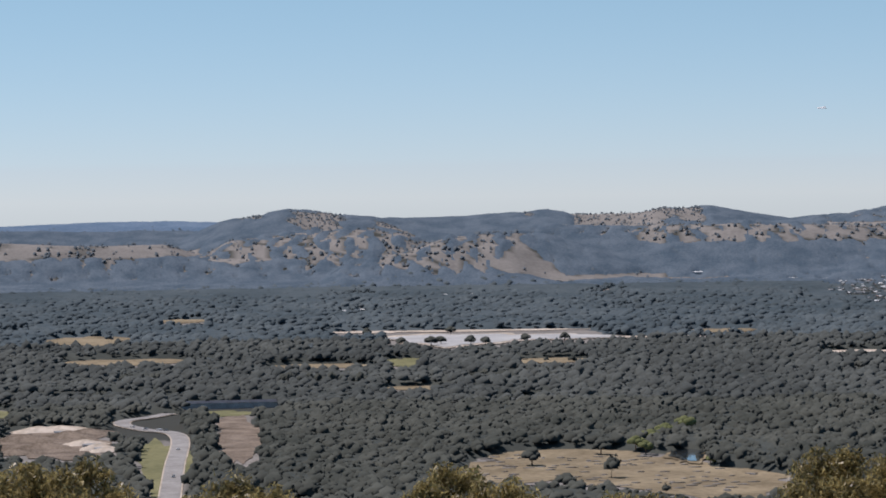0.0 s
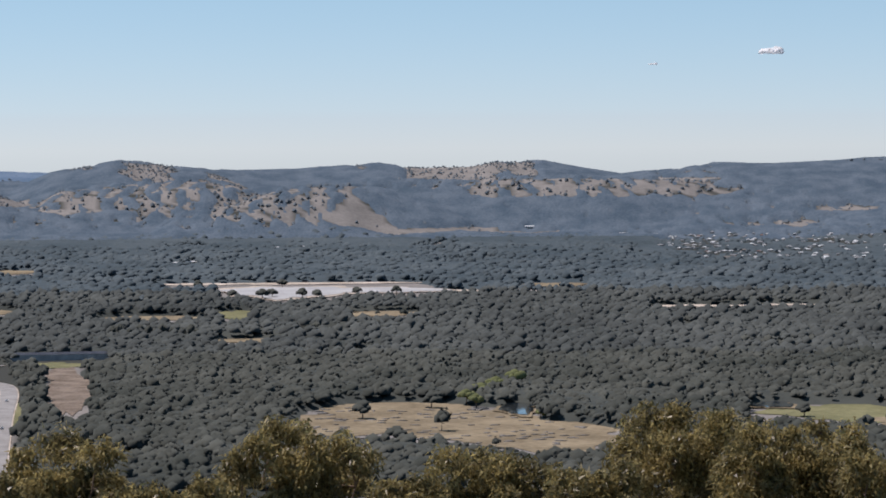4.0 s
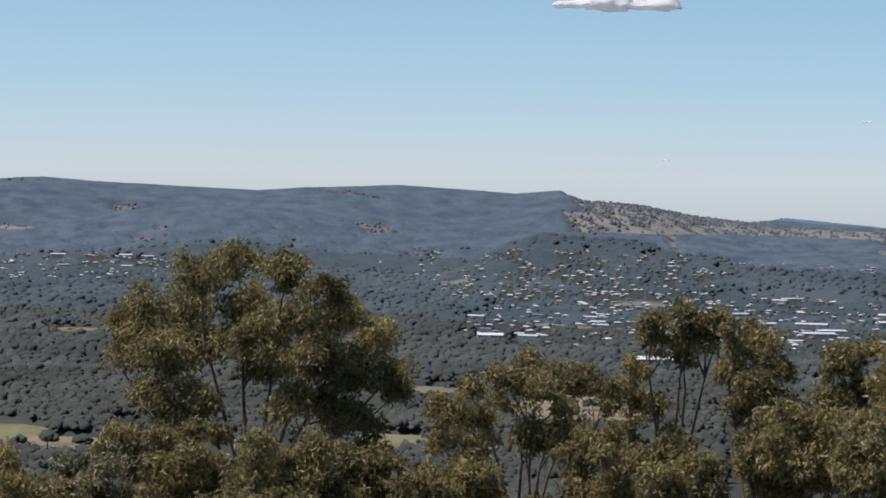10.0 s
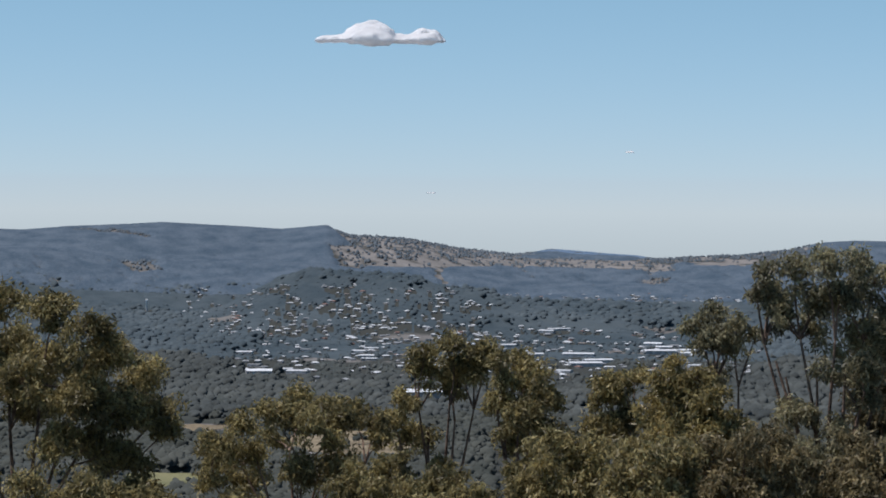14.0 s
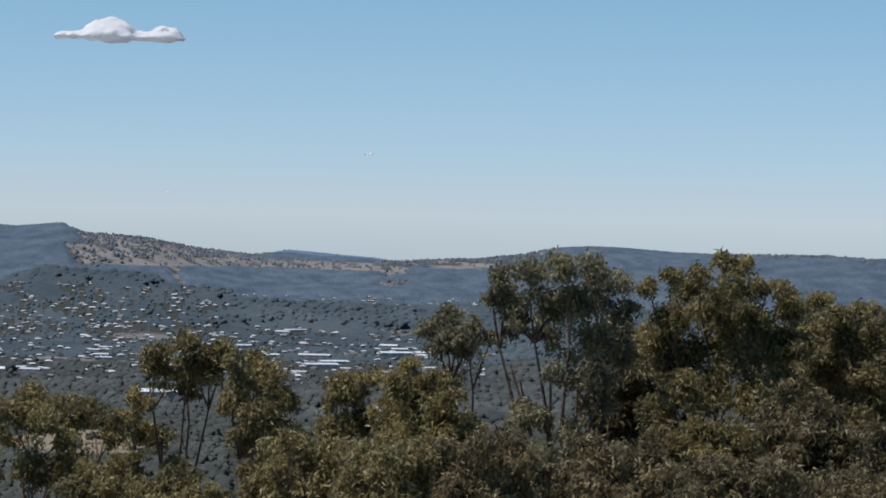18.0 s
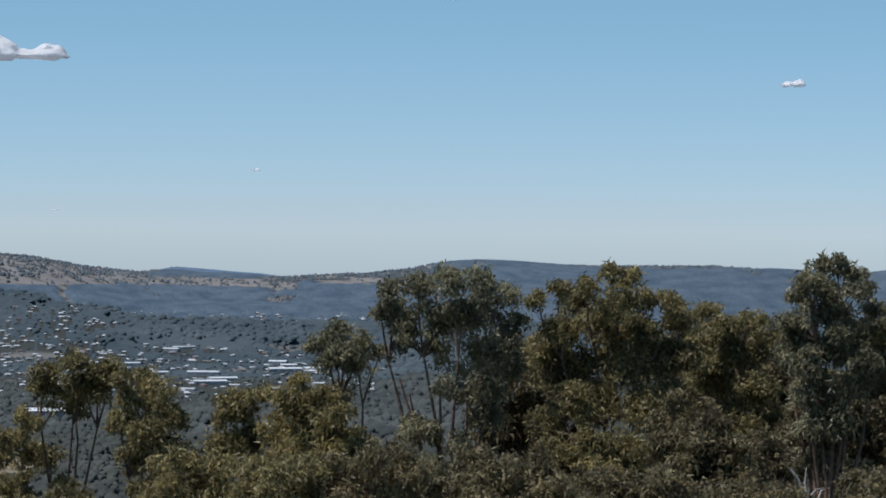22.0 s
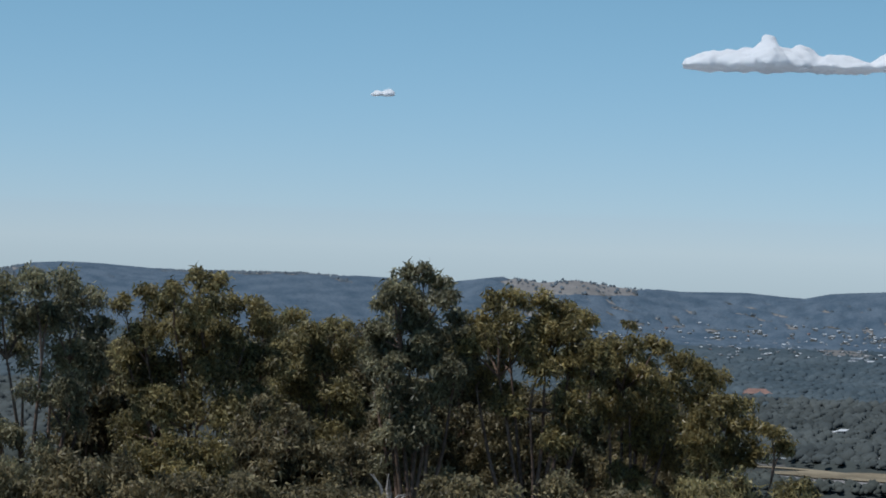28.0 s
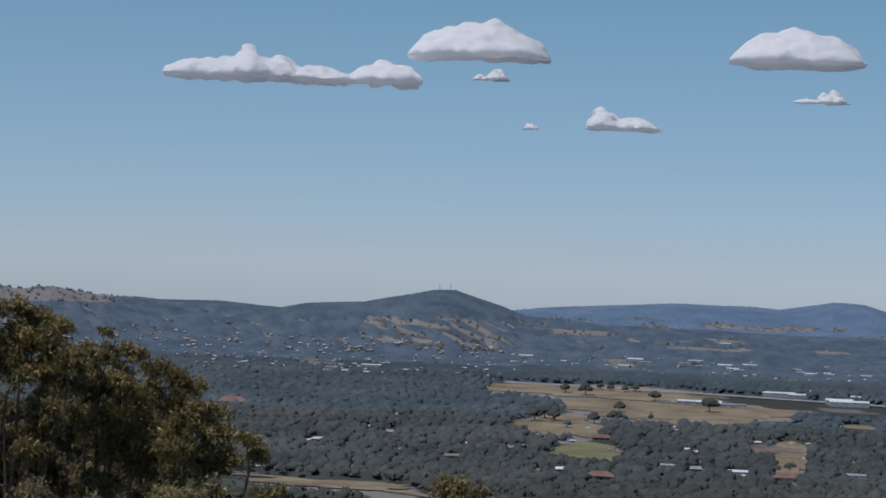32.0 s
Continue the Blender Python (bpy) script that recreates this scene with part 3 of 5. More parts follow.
HIGHWAY = [(-5.75, 1450), (-5.6, 1674), (-5.5, 1852), (-5.38, 2023), (-5.52, 2105), (-6.05, 2140), (-6.5, 2193), (-6.48, 2235), (-6.05, 2262), (-5.6, 2300)]
highway, centre = ribbon("road", HIGHWAY, 6.0, ASPHALT, "pale sealed highway that bends across the flats", .9)
ribbon("road_shoulder", HIGHWAY, 7.0, SAND, "gravel shoulder of the highway", .6)
ribbon("road", [(-9.5, 2535), (-8.3, 2520), (-6.2, 2515), (-5.2, 2500)], 3, SAND, "pale road beyond the river trees", 1.0, clear=.024)
ribbon("road", [(46.67, 2330), (48.27, 2310), (50.47, 2210), (52.37, 2120)], 7, PASTURE, "dry grass verge road below the wooded flats", .8)
ribbon("road", [(52.67, 4560), (54.77, 4500), (57.77, 4380), (61.27, 4230)], 12, ASPHALT, "pale road past the sheds", 1.2)


def patch(name, pb, pr, hb, hr, mat, label, lift, kind="structure", jag=.18):
    """An open field or water sheet with an uneven edge, draped on the ground."""
    V = []
    rings, segs = 7, 44
    for i in range(rings + 1):
        u = i / rings
        for k in range(segs):
            a = 2 * pi * k / segs
            e = 1 + jag * (sin(3 * a + pb) + .6 * sin(7 * a + 2 * pb) + .4 * sin(13 * a + pr))
            b, r = pb + hb * u * e * cos(a), pr + hr * u * e * sin(a)
            q = float(squeeze(np.float64(r)))
            V.append((q * sin(radians(b)), q * cos(radians(b)), float(land(b, q)) + lift))
    me = mesh_of(name, V, grid_faces(rings + 1, segs, True), mat, True)
    return tagged(new(name, me), label, name, kind=kind)


KINDS = {"pasture": ("paddock", PASTURE, "dry yellow grass paddock between trees"), "green": ("green_field", GREEN, "green irrigated field between trees"),
         "sand": ("sandbank", SAND, "pale sand along the river"), "earth": ("bare_ground", EARTH, "scraped brown earth and dry grass")}
for k, (cb, cr, hb, hr, kind) in enumerate(CLEARINGS):
    nm, mat, label = KINDS[kind]
    patch(nm, cb, cr, hb * 1.05, hr * 1.05, mat, label, .35 + .02 * k)
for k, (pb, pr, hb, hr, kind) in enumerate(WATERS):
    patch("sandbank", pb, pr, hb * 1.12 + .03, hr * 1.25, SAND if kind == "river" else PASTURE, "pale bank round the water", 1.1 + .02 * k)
    patch("water", pb, pr, hb, hr, WATER if kind == "river" else POND, "still water that mirrors the sky, painted pale on the river", 1.5 + .02 * k, jag=.12)


def car(bearing, r, turn, seed):
    root = new("car")
    root.matrix_basis = Matrix.Translation(spot(bearing, float(squeeze(np.float64(r))), 1.1)) @ pose(0, 0, 0, 0, 0, turn)
    part("body", box(bmesh.new(), -.9, .9, -2.2, 2.2, .35, .95), CARPAINT, root)
    bm = box(bmesh.new(), -.8, .8, -1.3, 1.1, .95, 1.45)
    for v in bm.verts:
        if v.co.z > 1:
            v.co.x *= .85
            v.co.y *= .75
    part("cabin", bm, CARPAINT if seed % 2 else DARKGLASS, root)
    for x in (-.85, .85):
        for y in (-1.4, 1.4):
            bm = bmesh.new()
            bmesh.ops.create_cone(bm, cap_ends=True, segments=12, radius1=.33, radius2=.33, depth=.22, matrix=pose(x, y, .33, 0, 90, 0))
            part("wheel", bm, RUBBER, root)
    return tagged(root, "car on the sealed highway", "car", "cars on the highway")


for k, (b, r, turn) in enumerate(((-5.53, 1765, 4), (-5.43, 1960, -2), (-5.66, 2120, 60), (-5.8, 2128, 75), (-6.07, 2138, 60), (-6.33, 2165, 40))):
    car(b, r, turn, k)


# ---- woods ----
def ico():
    bm = bmesh.new()
    bmesh.ops.create_icosphere(bm, subdivisions=1, radius=1)
    v = np.array([p.co[:] for p in bm.verts])
    f = np.array([[p.index for p in q.verts] for q in bm.faces])
    bm.free()
    return v, f


ICO_V, ICO_F = ico()
rng = np.random.default_rng(7)


def dome(subdivisions):
    """The part of a ball of foliage that shows above its underside."""
    bm = bmesh.new()
    bmesh.ops.create_icosphere(bm, subdivisions=subdivisions, radius=1)
    bmesh.ops.delete(bm, geom=[f for f in bm.faces if f.calc_center_median().z < -.45], context="FACES")
    bm.verts.index_update()
    v = np.array([p.co[:] for p in bm.verts])
    f = np.array([[p.index for p in q.verts] for q in bm.faces])
    bm.free()
    return v, f


FINE_V, FINE_F = dome(2)
PLAIN_V, PLAIN_F = dome(1)


def crown_template(fine, plain, seed, rough=.13):
    """A rounded crown of uneven lobes; its spread is about 1 to each side, its foot at 0."""
    g = np.random.default_rng(seed)
    V, F, n = [], [], 0
    for k in range(fine + plain):
        a, d = k * 2.4 + g.uniform(-.5, .5), g.uniform(.3, .62) if k else 0
        c = np.array([d * cos(a), d * sin(a), g.uniform(.72, 1.12) if k else 1.12])
        r = g.uniform(.36, .5) if k else g.uniform(.5, .6)
        v, f = (FINE_V, FINE_F) if k < fine else (PLAIN_V, PLAIN_F)
        V.append(c + v * (1 + g.uniform(-rough, rough, (len(v), 1))) * r * np.array([1, 1, .86]))
        F.append(f + n)
        n += len(v)
    # trunk
    r = .045
    V.append(np.array([[r, 0, 0], [-r * .5, r * .87, 0], [-r * .5, -r * .87, 0], [0, 0, 1.0]]))
    F.append(np.array([[0, 1, 3], [1, 2, 3], [2, 0, 3]]) + n)
    return np.concatenate(V), np.concatenate(F)


def tuft_template(lobes, flakes, seed, size=.3):
    """A crown of plain lobes, roughened all over by tufts of foliage that stand off it."""
    g = np.random.default_rng(seed)
    v, f = crown_template(0, lobes, seed, .22)
    body = v[:-4]
    V, F, n = [v], [f], len(v)
    for k in range(flakes):
        c = body[g.integers(len(body))].copy()
        out = c - np.array([0, 0, .8])
        out /= np.linalg.norm(out) + 1e-6
        c = c + out * g.uniform(-.05, .16) + g.normal(size=3) * .1
        c[2] = max(c[2], .35)
        V.append(c + g.normal(size=(3, 3)) * size * .55)
        F.append(np.array([[n, n + 1, n + 2]]))
        n += 3
    return np.concatenate(V), np.concatenate(F)


def cap_template(lobes, tufts, seed):
    """The top of a crown in closed woodland: rounded heads of foliage with small tufts on them."""
    g = np.random.default_rng(seed)
    V, F, n = [], [], 0
    for k in range(lobes + tufts):
        a = k * 2.4 + g.uniform(-.6, .6)
        if k == 0:
            d, r, z = .08, g.uniform(.6, .72), .32
        elif k < lobes:
            d, r, z = g.uniform(.35, .6), g.uniform(.42, .6), g.uniform(.0, .3)
        else:
            d, r, z = g.uniform(.2, .75), g.uniform(.16, .26), g.uniform(.35, .75)
        v = PLAIN_V * (1 + g.uniform(-.17, .17, (len(PLAIN_V), 1))) * np.array([r, r, r * g.uniform(.72, 1.0)])
        V.append(v + np.array([d * cos(a), d * sin(a), z]))
        F.append(PLAIN_F + n)
        n += len(v)
    return np.concatenate(V), np.concatenate(F)


def lump_template(seed):
    """A far crown, seen as one uneven tuft of foliage."""
    g = np.random.default_rng(seed)
    v = np.array([[1, 0, 0], [.3, .95, 0], [-.8, .6, 0], [-.8, -.6, 0], [.3, -.95, 0]], float)
    low, high = v * g.uniform(.7, 1.1, (5, 1)), v * g.uniform(.55, .95, (5, 1))
    low[:, 2], high[:, 2] = g.uniform(.1, .3, 5), g.uniform(.8, 1.25, 5)
    top = np.array([[g.uniform(-.2, .2), g.uniform(-.2, .2), g.uniform(1.4, 1.7)]])
    F = []
    for k in range(5):
        j = (k + 1) % 5
        F += [(k, j, 5 + j), (k, 5 + j, 5 + k), (5 + k, 5 + j, 10)]
    return np.concatenate([low, high, top]), np.array(F)


def scale_at(q):
    return np.maximum(.45, q / stretch(q))


def plant(name, label, q0, q1, spacing, radius, templates, mat, b0=-11.5, b1=62.5, keep=None, soft_shade=False, squat=1.0, lift=0.0):
    """Fills the ring between two distances with crowns where woodland stands."""
    qs, bs = [], []
    q = q0
    while q < q1:
        s = float(scale_at(q))
        step = spacing * s
        n = int(radians(b1 - b0) * q / step)
        bb = b0 + (np.arange(n) + rng.uniform(-.45, .45, n)) * (b1 - b0) / n
        qq = q + rng.uniform(-.5, .5, n) * step
        bs.append(bb)
        qs.append(qq)
        q += step * max(.35, s)
    b, q = np.concatenate(bs), np.concatenate(qs)
    ok = rng.random(len(b)) < woodland(b, q)
    if keep is not None:
        ok &= keep(b, q)
    for cb, hb, c0, c1 in BLOCKED:
        if c1 > q0 and c0 < q1:
            ok &= ~((np.abs(b - cb) < hb) & (q > c0) & (q < c1))
    b, q = b[ok], q[ok]
    s = scale_at(q) * radius * (.55 + .95 * rng.random(len(b)) ** 1.3) * (1 + .18 * wobble(q * np.sin(np.radians(b)), q * np.cos(np.radians(b)), 30, 17))
    up = np.degrees(np.arctan2(land(b, q) - EYE, q))
    town = town_at(b, q, up)
    s = np.where(town, s * rng.uniform(.3, .6, len(b)), s)
    pos = np.stack([q * np.sin(np.radians(b)), q * np.cos(np.radians(b)), land(b, q) + lift * np.where(town, .3, 1) * np.clip((4140 - q) / 260, .2, 1) * np.clip(scale_at(q) * 1.25, .6, 1)], -1)
    kind = rng.integers(0, len(templates), len(b))
    V, F, n = [], [], 0
    for k, (tv, tf) in enumerate(templates):
        m = kind == k
        c = int(m.sum())
        if not c:
            continue
        a = rng.uniform(0, 2 * pi, c)
        ca, sa = np.cos(a)[:, None], np.sin(a)[:, None]
        x = tv[None, :, 0] * ca - tv[None, :, 1] * sa
        y = tv[None, :, 0] * sa + tv[None, :, 1] * ca
        h = squat * rng.uniform(.75, 1.3, (c, 1))
        vv = np.stack([x, y, tv[None, :, 2] * h], -1) * s[m][:, None, None] + pos[m][:, None, :]
        V.append(vv.reshape(-1, 3))
        F.append((tf[None] + (np.arange(c) * len(tv))[:, None, None] + n).reshape(-1, 3))
        n += c * len(tv)
    me = mesh_of(name, np.concatenate(V), np.concatenate(F), mat, soft_shade)
    return tagged(new(name, me), label, "woodland", kind="stuff")


def open_view(b, q):
    """Ground that the trees of the lookout do not cover."""
    return ~((b > 34.2) & (b < 45) & (q < 2600)) & ~((b > 14.5) & (b < 18) & (q < 1800)) & ~((b > 26) & (q < 2050))


def thin_cover(b, q):
    return (woodland(b, q) <= .6) | (rng.random(len(b)) < .04) | (town_at(b, q, np.degrees(np.arctan2(land(b, q) - EYE, q))) & (rng.random(len(b)) < .6))


def closed_near(b, q):
    return open_view(b, q) & (woodland(b, q) > .6)


def closed(b, q):
    return woodland(b, q) > .6


def sparse(b, q):
    return woodland(b, q) <= .6


NEAR_CAPS = [cap_template(3, 1, k) for k in range(16)]
MID_CAPS = [cap_template(2, 0, 20 + k) for k in range(12)]
FAR_CAPS = [cap_template(1, 0, 30 + k) for k in range(12)]
NEAR_T = [tuft_template(4, 16, k, .26) for k in range(8)]
FAR_T = [lump_template(40 + k) for k in range(12)]
plant("river_woodland", "dark green river red gum woodland on the flats", 1400, 2300, 9.2, 5.2, NEAR_CAPS, WOODS, keep=closed_near, soft_shade=True, lift=5.0)
plant("valley_woodland", "dark grey-green woodland across the valley, slightly tinted with haze", 2300, 3200, 11.6, 6.4, MID_CAPS, VALLEYWOODS, keep=closed_near, soft_shade=True, squat=.95, lift=5.2)
plant("plain_woodland", "grey-green woodland along the foot of the hills, haze painted in", 3200, 4130, 13.6, 7.5, FAR_CAPS, PLAINWOODS, keep=closed, soft_shade=True, squat=.85, lift=4.2)
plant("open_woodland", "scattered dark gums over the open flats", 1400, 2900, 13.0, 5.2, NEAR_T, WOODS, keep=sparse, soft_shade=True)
plant("town_trees", "scattered grey-green, haze-tinted trees between the far houses and fields", 2900, 4060, 13.0, 5.2, NEAR_T, PLAINWOODS, keep=sparse, soft_shade=True)
plant("hill_trees", "scattered blue-grey eucalypts on the grassy hills, haze in their colour", 4060, 4895, 11.0, 3.8, FAR_T, HILLWOODS, keep=thin_cover, soft_shade=True, squat=.85)


def cells(x, y, size):
    """Distance to the nearest of scattered centres, in units of their spacing."""
    i, j = np.floor(x / size), np.floor(y / size)
    best = np.full(x.shape, 9.0)
    for di in (-1, 0, 1):
        for dj in (-1, 0, 1):
            ci, cj = i + di, j + dj
            h = np.sin(ci * 127.1 + cj * 311.7) * 43758.5453
            k = np.sin(ci * 269.5 + cj * 183.3) * 28001.8384
            cx, cy = ci + .5 + .8 * (h - np.floor(h) - .5), cj + .5 + .8 * (k - np.floor(k) - .5)
            best = np.minimum(best, np.hypot(x / size - cx, y / size - cy))
    return best


def canopy(name, label, b0, b1, db, q0, q1, dq, low, swell, cell, mat, view=None):
    """Closed forest: one crowned roof of foliage over the ground."""
    bs, qs = np.arange(b0, b1, db), np.arange(q0, q1, dq)
    B, Q = np.meshgrid(bs, qs)
    X, Y = Q * np.sin(np.radians(B)), Q * np.cos(np.radians(B))
    wood = (woodland(B, Q) > .6) & (Q > q0 + dq)
    town = town_at(B, Q, np.degrees(np.arctan2(land(B, Q) - EYE, Q)))
    if view is not None:
        wood &= view(B, Q)
    for cb, hb, c0, c1 in BLOCKED:
        j0, j1 = np.searchsorted(bs, (cb - hb, cb + hb))
        i0, i1 = np.searchsorted(qs, (c0, c1))
        wood[i0:i1, j0:j1] = False
    roof = low + swell * np.sqrt(np.maximum(0, 1 - (cells(X, Y, cell) / .85) ** 2)) + .25 * swell * wobble(X, Y, 55, 6)
    inner = wood.astype(float)
    for axis, reach in ((1, 2), (0, 2)):
        inner = sum(np.roll(inner, k, axis) for k in range(-reach, reach + 1)) / (2 * reach + 1)
    roof = np.where(town, roof * .42, roof) * np.clip((inner - .45) * 2, .06, 1)
    Z = land(B, Q) + np.where(wood, roof * np.clip(scale_at(Q) * 1.25, .6, 1), -.8)
    f = grid_faces(len(qs), len(bs))[:, ::-1]
    f = f[wood.ravel()[f].any(1)]
    used, inv = np.unique(f.ravel(), return_inverse=True)
    v = np.stack([X, Y, Z], -1).reshape(-1, 3)[used]
    me = mesh_of(name, v, inv.reshape(-1, 4), mat, True)
    return tagged(new(name, me), label, "forest", kind="stuff")


canopy("hill_forest", "closed blue-grey eucalypt forest on the hills, tinted with haze", -11.5, 52.9, .05, 4075, 4770, 5.5, 2.8, 4.2, 8.0, CANOPY)
canopy("spur_forest", "closed blue-grey forest below the eastern spur, tinted with haze", 52.8, 62.5, .05, 4075, 4610, 5.5, 3.0, 3.2, 8.0, CANOPY)
canopy("far_forest", "closed forest on the far range, painted blue with haze", -11.5, 52.9, .09, 4765, 4894, 7, 3.0, 2.5, 12.0, FARCANOPY)
canopy("tableland_forest", "closed forest on the far flat-topped range, haze in its colour", 52.8, 62.5, .09, 4600, 4894, 7, 3.0, 2.5, 12.0, FARCANOPY)
canopy("plain_forest", "closed grey-green woodland at the foot of the hills, haze painted in", -11.5, 62.5, .11, 3180, 4100, 10, 5.4, 2.2, 10.0, PLAINCANOPY)
canopy("valley_forest", "closed dark woodland across the valley", -11.5, 62.5, .12, 2280, 3200, 10, 5.4, 2.2, 10.0, WOODCANOPY, open_view)
canopy("river_thicket", "dark understorey between the river gums", -11.5, 62.5, .15, 1390, 2300, 8, 5.2, 2.2, 11.0, WOODCANOPY, open_view)


# ---- single trees of the paddocks ----
def tube(path, radii, sides=7):
    """A tapered limb along a path of points."""
    V, F = [], []
    for i, (p, r) in enumerate(zip(path, radii)):
        t = (path[min(i + 1, len(path) - 1)] - path[max(i - 1, 0)]).normalized()
        u = t.orthogonal().normalized()
        w = t.cross(u)
        for k in range(sides):
            a = 2 * pi * k / sides
            V.append(p + (u * cos(a) + w * sin(a)) * r)
    for i in range(len(path) - 1):
        for k in range(sides):
            a, b = i * sides + k, i * sides + (k + 1) % sides
            F.append((a, b, b + sides, a + sides))
    return [v[:] for v in V], F


def single_mould(seed, mat, label, group, lobes=6, tufts=3, squeeze_x=1.0):
    v, f = crown_template(lobes, tufts, seed)
    v = v * np.array([squeeze_x, squeeze_x, 1])
    root = tagged(new("paddock_tree"), label, "tree", group)
    crown = new("crown", mesh_of("crown", v[:-4], f[:-3], mat, True))
    crown.parent = root
    tv, tf = tube([Vector((0, 0, -.15)), Vector((.02, 0, .35)), Vector((0, .02, .8))], [.075, .06, .04], 7)
    trunk = new("trunk", mesh_of("trunk", tv, tf, BARK, True))
    trunk.parent = root
    return root


GUMS = [single_mould(500 + k, WOODS, "single dark red gum standing in the paddock", "paddock trees") for k in range(3)]
WILLOWS = [single_mould(510 + k, WILLOW, "rounded yellow-green willow beside the pond", "pond willows") for k in range(2)]
POPLARS = [single_mould(520, WOODS, "tall narrow dark poplar in a row", "row of poplars", squeeze_x=.42)]


def stand(moulds, k, bearing, r, radius):
    q = float(squeeze(np.float64(r)))
    s = radius * q / r
    mould = moulds[k % len(moulds)]
    m = Matrix.Translation(spot(bearing, q)) @ pose(0, 0, 0, 0, 0, 77 * k)
    ob = copy_thing(mould, m) if mould in USED else mould
    USED.add(mould)
    ob.matrix_basis = m @ Matrix.Diagonal((s, s, s, 1))
    return ob


FLATS_GUMS = [(1.7, 1806, 7.5), (.0, 1849, 4.5), (.3, 1847, 3.8), (3.1, 1877, 7), (.9, 1916, 7), (2.4, 1650, 7), (5.7, 1827, 7),
                                    (12.4, 1742, 7), (13.1, 1735, 6.5), (10.6, 1816, 6), (22.9, 2007, 8), (22.0, 1930, 8), (54.3, 4187, 12), (53.9, 4246, 9), (55.7, 4085, 10)]
PADDOCK_GUMS = [(55.0, 3709, 9), (56.8, 3815, 13), (53.5, 3446, 11), (53.7, 3400, 10), (53.3, 3380, 11), (55.1, 4370, 7), (54.8, 4393, 7), (54.6, 4425, 7), (55.3, 4392, 8),
                                    (57.8, 3420, 6), (54.1, 2614, 5.5), (55.0, 2670, 5), (54.5, 3380, 9), (54.9, 3420, 10), (.1, 3545, 7), (-1.6, 3524, 7), (-.1, 3300, 7), (-.3, 3270, 8), (.5, 3275, 8), (.8, 3270, 7), (1.6, 3335, 7), (2.4, 3350, 7), (-.9, 3280, 7)]
for k, (b, r, radius) in enumerate(FLATS_GUMS + PADDOCK_GUMS):
    stand(GUMS, k, b, r, radius)
for k, (b, r, radius) in enumerate(((3.8, 1897, 7), (4.1, 1929, 8), (4.4, 1981, 8), (4.8, 2024, 9), (4.0, 1880, 6), (5.3, 1800, 4))):
    stand(WILLOWS, k, b, r, radius)
for k in range(11):
    stand(POPLARS, k, -3.3 + .17 * k + .03 * sin(k * 5), 2590 - 3 * k, 9 + 1.5 * sin(k * 2.3))


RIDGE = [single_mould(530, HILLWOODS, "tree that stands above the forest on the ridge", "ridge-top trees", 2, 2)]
for k in range(9):
    stand(RIDGE, k, 11.45 + .09 * k + .03 * sin(3 * k), 9800, 7 + 3 * sin(k * 1.9))


def tussocks():
    """Dark rank tufts over the dry paddock."""
    g = np.random.default_rng(21)
    V, F, n = [], [], 0
    for k in range(150):
        b, r = g.uniform(.6, 6.2), g.uniform(1640, 1880)
        p = np.array(spot(b, r, .5)[:])
        lump = ICO_V * (1 + g.uniform(-.3, .3, (len(ICO_V), 1))) * np.array([g.uniform(1.5, 5), 1.5, .55])
        V.append(p + lump)
        F.append(ICO_F + n)
        n += len(ICO_V)
    me = mesh_of("tussock_grass", np.concatenate(V), np.concatenate(F), GROUND, True)
    return tagged(new("tussock_grass", me), "dark grass tussocks over the dry paddock", "grass", kind="stuff")


tussocks()


# ---- the gravel yard beside the highway ----
def heap(bearing, r, wide, high, mat, label, seed):
    g = np.random.default_rng(seed)
    V = [(0, 0, high)]
    for i in range(1, 6):
        for k in range(16):
            a = 2 * pi * k / 16
            u = i / 5 * (1 + .18 * sin(3 * a + seed) + .1 * sin(5 * a))
            V.append((wide * u * cos(a), wide * .6 * u * sin(a), high * (1 - i / 5) * g.uniform(.85, 1.15) - .4 * (i == 5)))
    tri = [[0, 1 + k, 1 + (k + 1) % 16] for k in range(16)]
    for i in range(4):
        for k in range(16):
            a, b = 1 + i * 16 + k, 1 + i * 16 + (k + 1) % 16
            tri += [[a, a + 16, b + 16], [a, b + 16, b]]
    ob = new("sand_heap", mesh_of("sand_heap", V, tri, mat, True))
    ob.matrix_basis = Matrix.Translation(spot(bearing, r, .9)) @ pose(0, 0, 0, 0, 0, -bearing)
    return tagged(ob, label, "gravel heap", "heaps in the gravel yard")


for k, (b, r, w, h, pale) in enumerate(((-7.75, 2165, 22, 3, 1), (-7.3, 2025, 16, 3.5, 1), (-7.05, 1985, 14, 4, 1), (-8.5, 2070, 26, 5, 0), (-8.1, 2010, 22, 4, 0),
                                        (-7.6, 2090, 24, 5, 0), (-7.2, 2120, 20, 4, 0), (-8.7, 1965, 20, 4, 0), (-6.9, 1965, 12, 3, 1), (-8.2, 2150, 24, 4, 1))):
    heap(b, r, w, h, SAND if pale else EARTH, "heap of pale sand and gravel" if pale else "heap of brown earth and rubble", k)
for b, el, size in ((-7.15, -4.9, .35), (-6.95, -4.97, .3), (-7.75, -4.62, .3)):
    settle(SHEDS[2], b, el, 8, size)


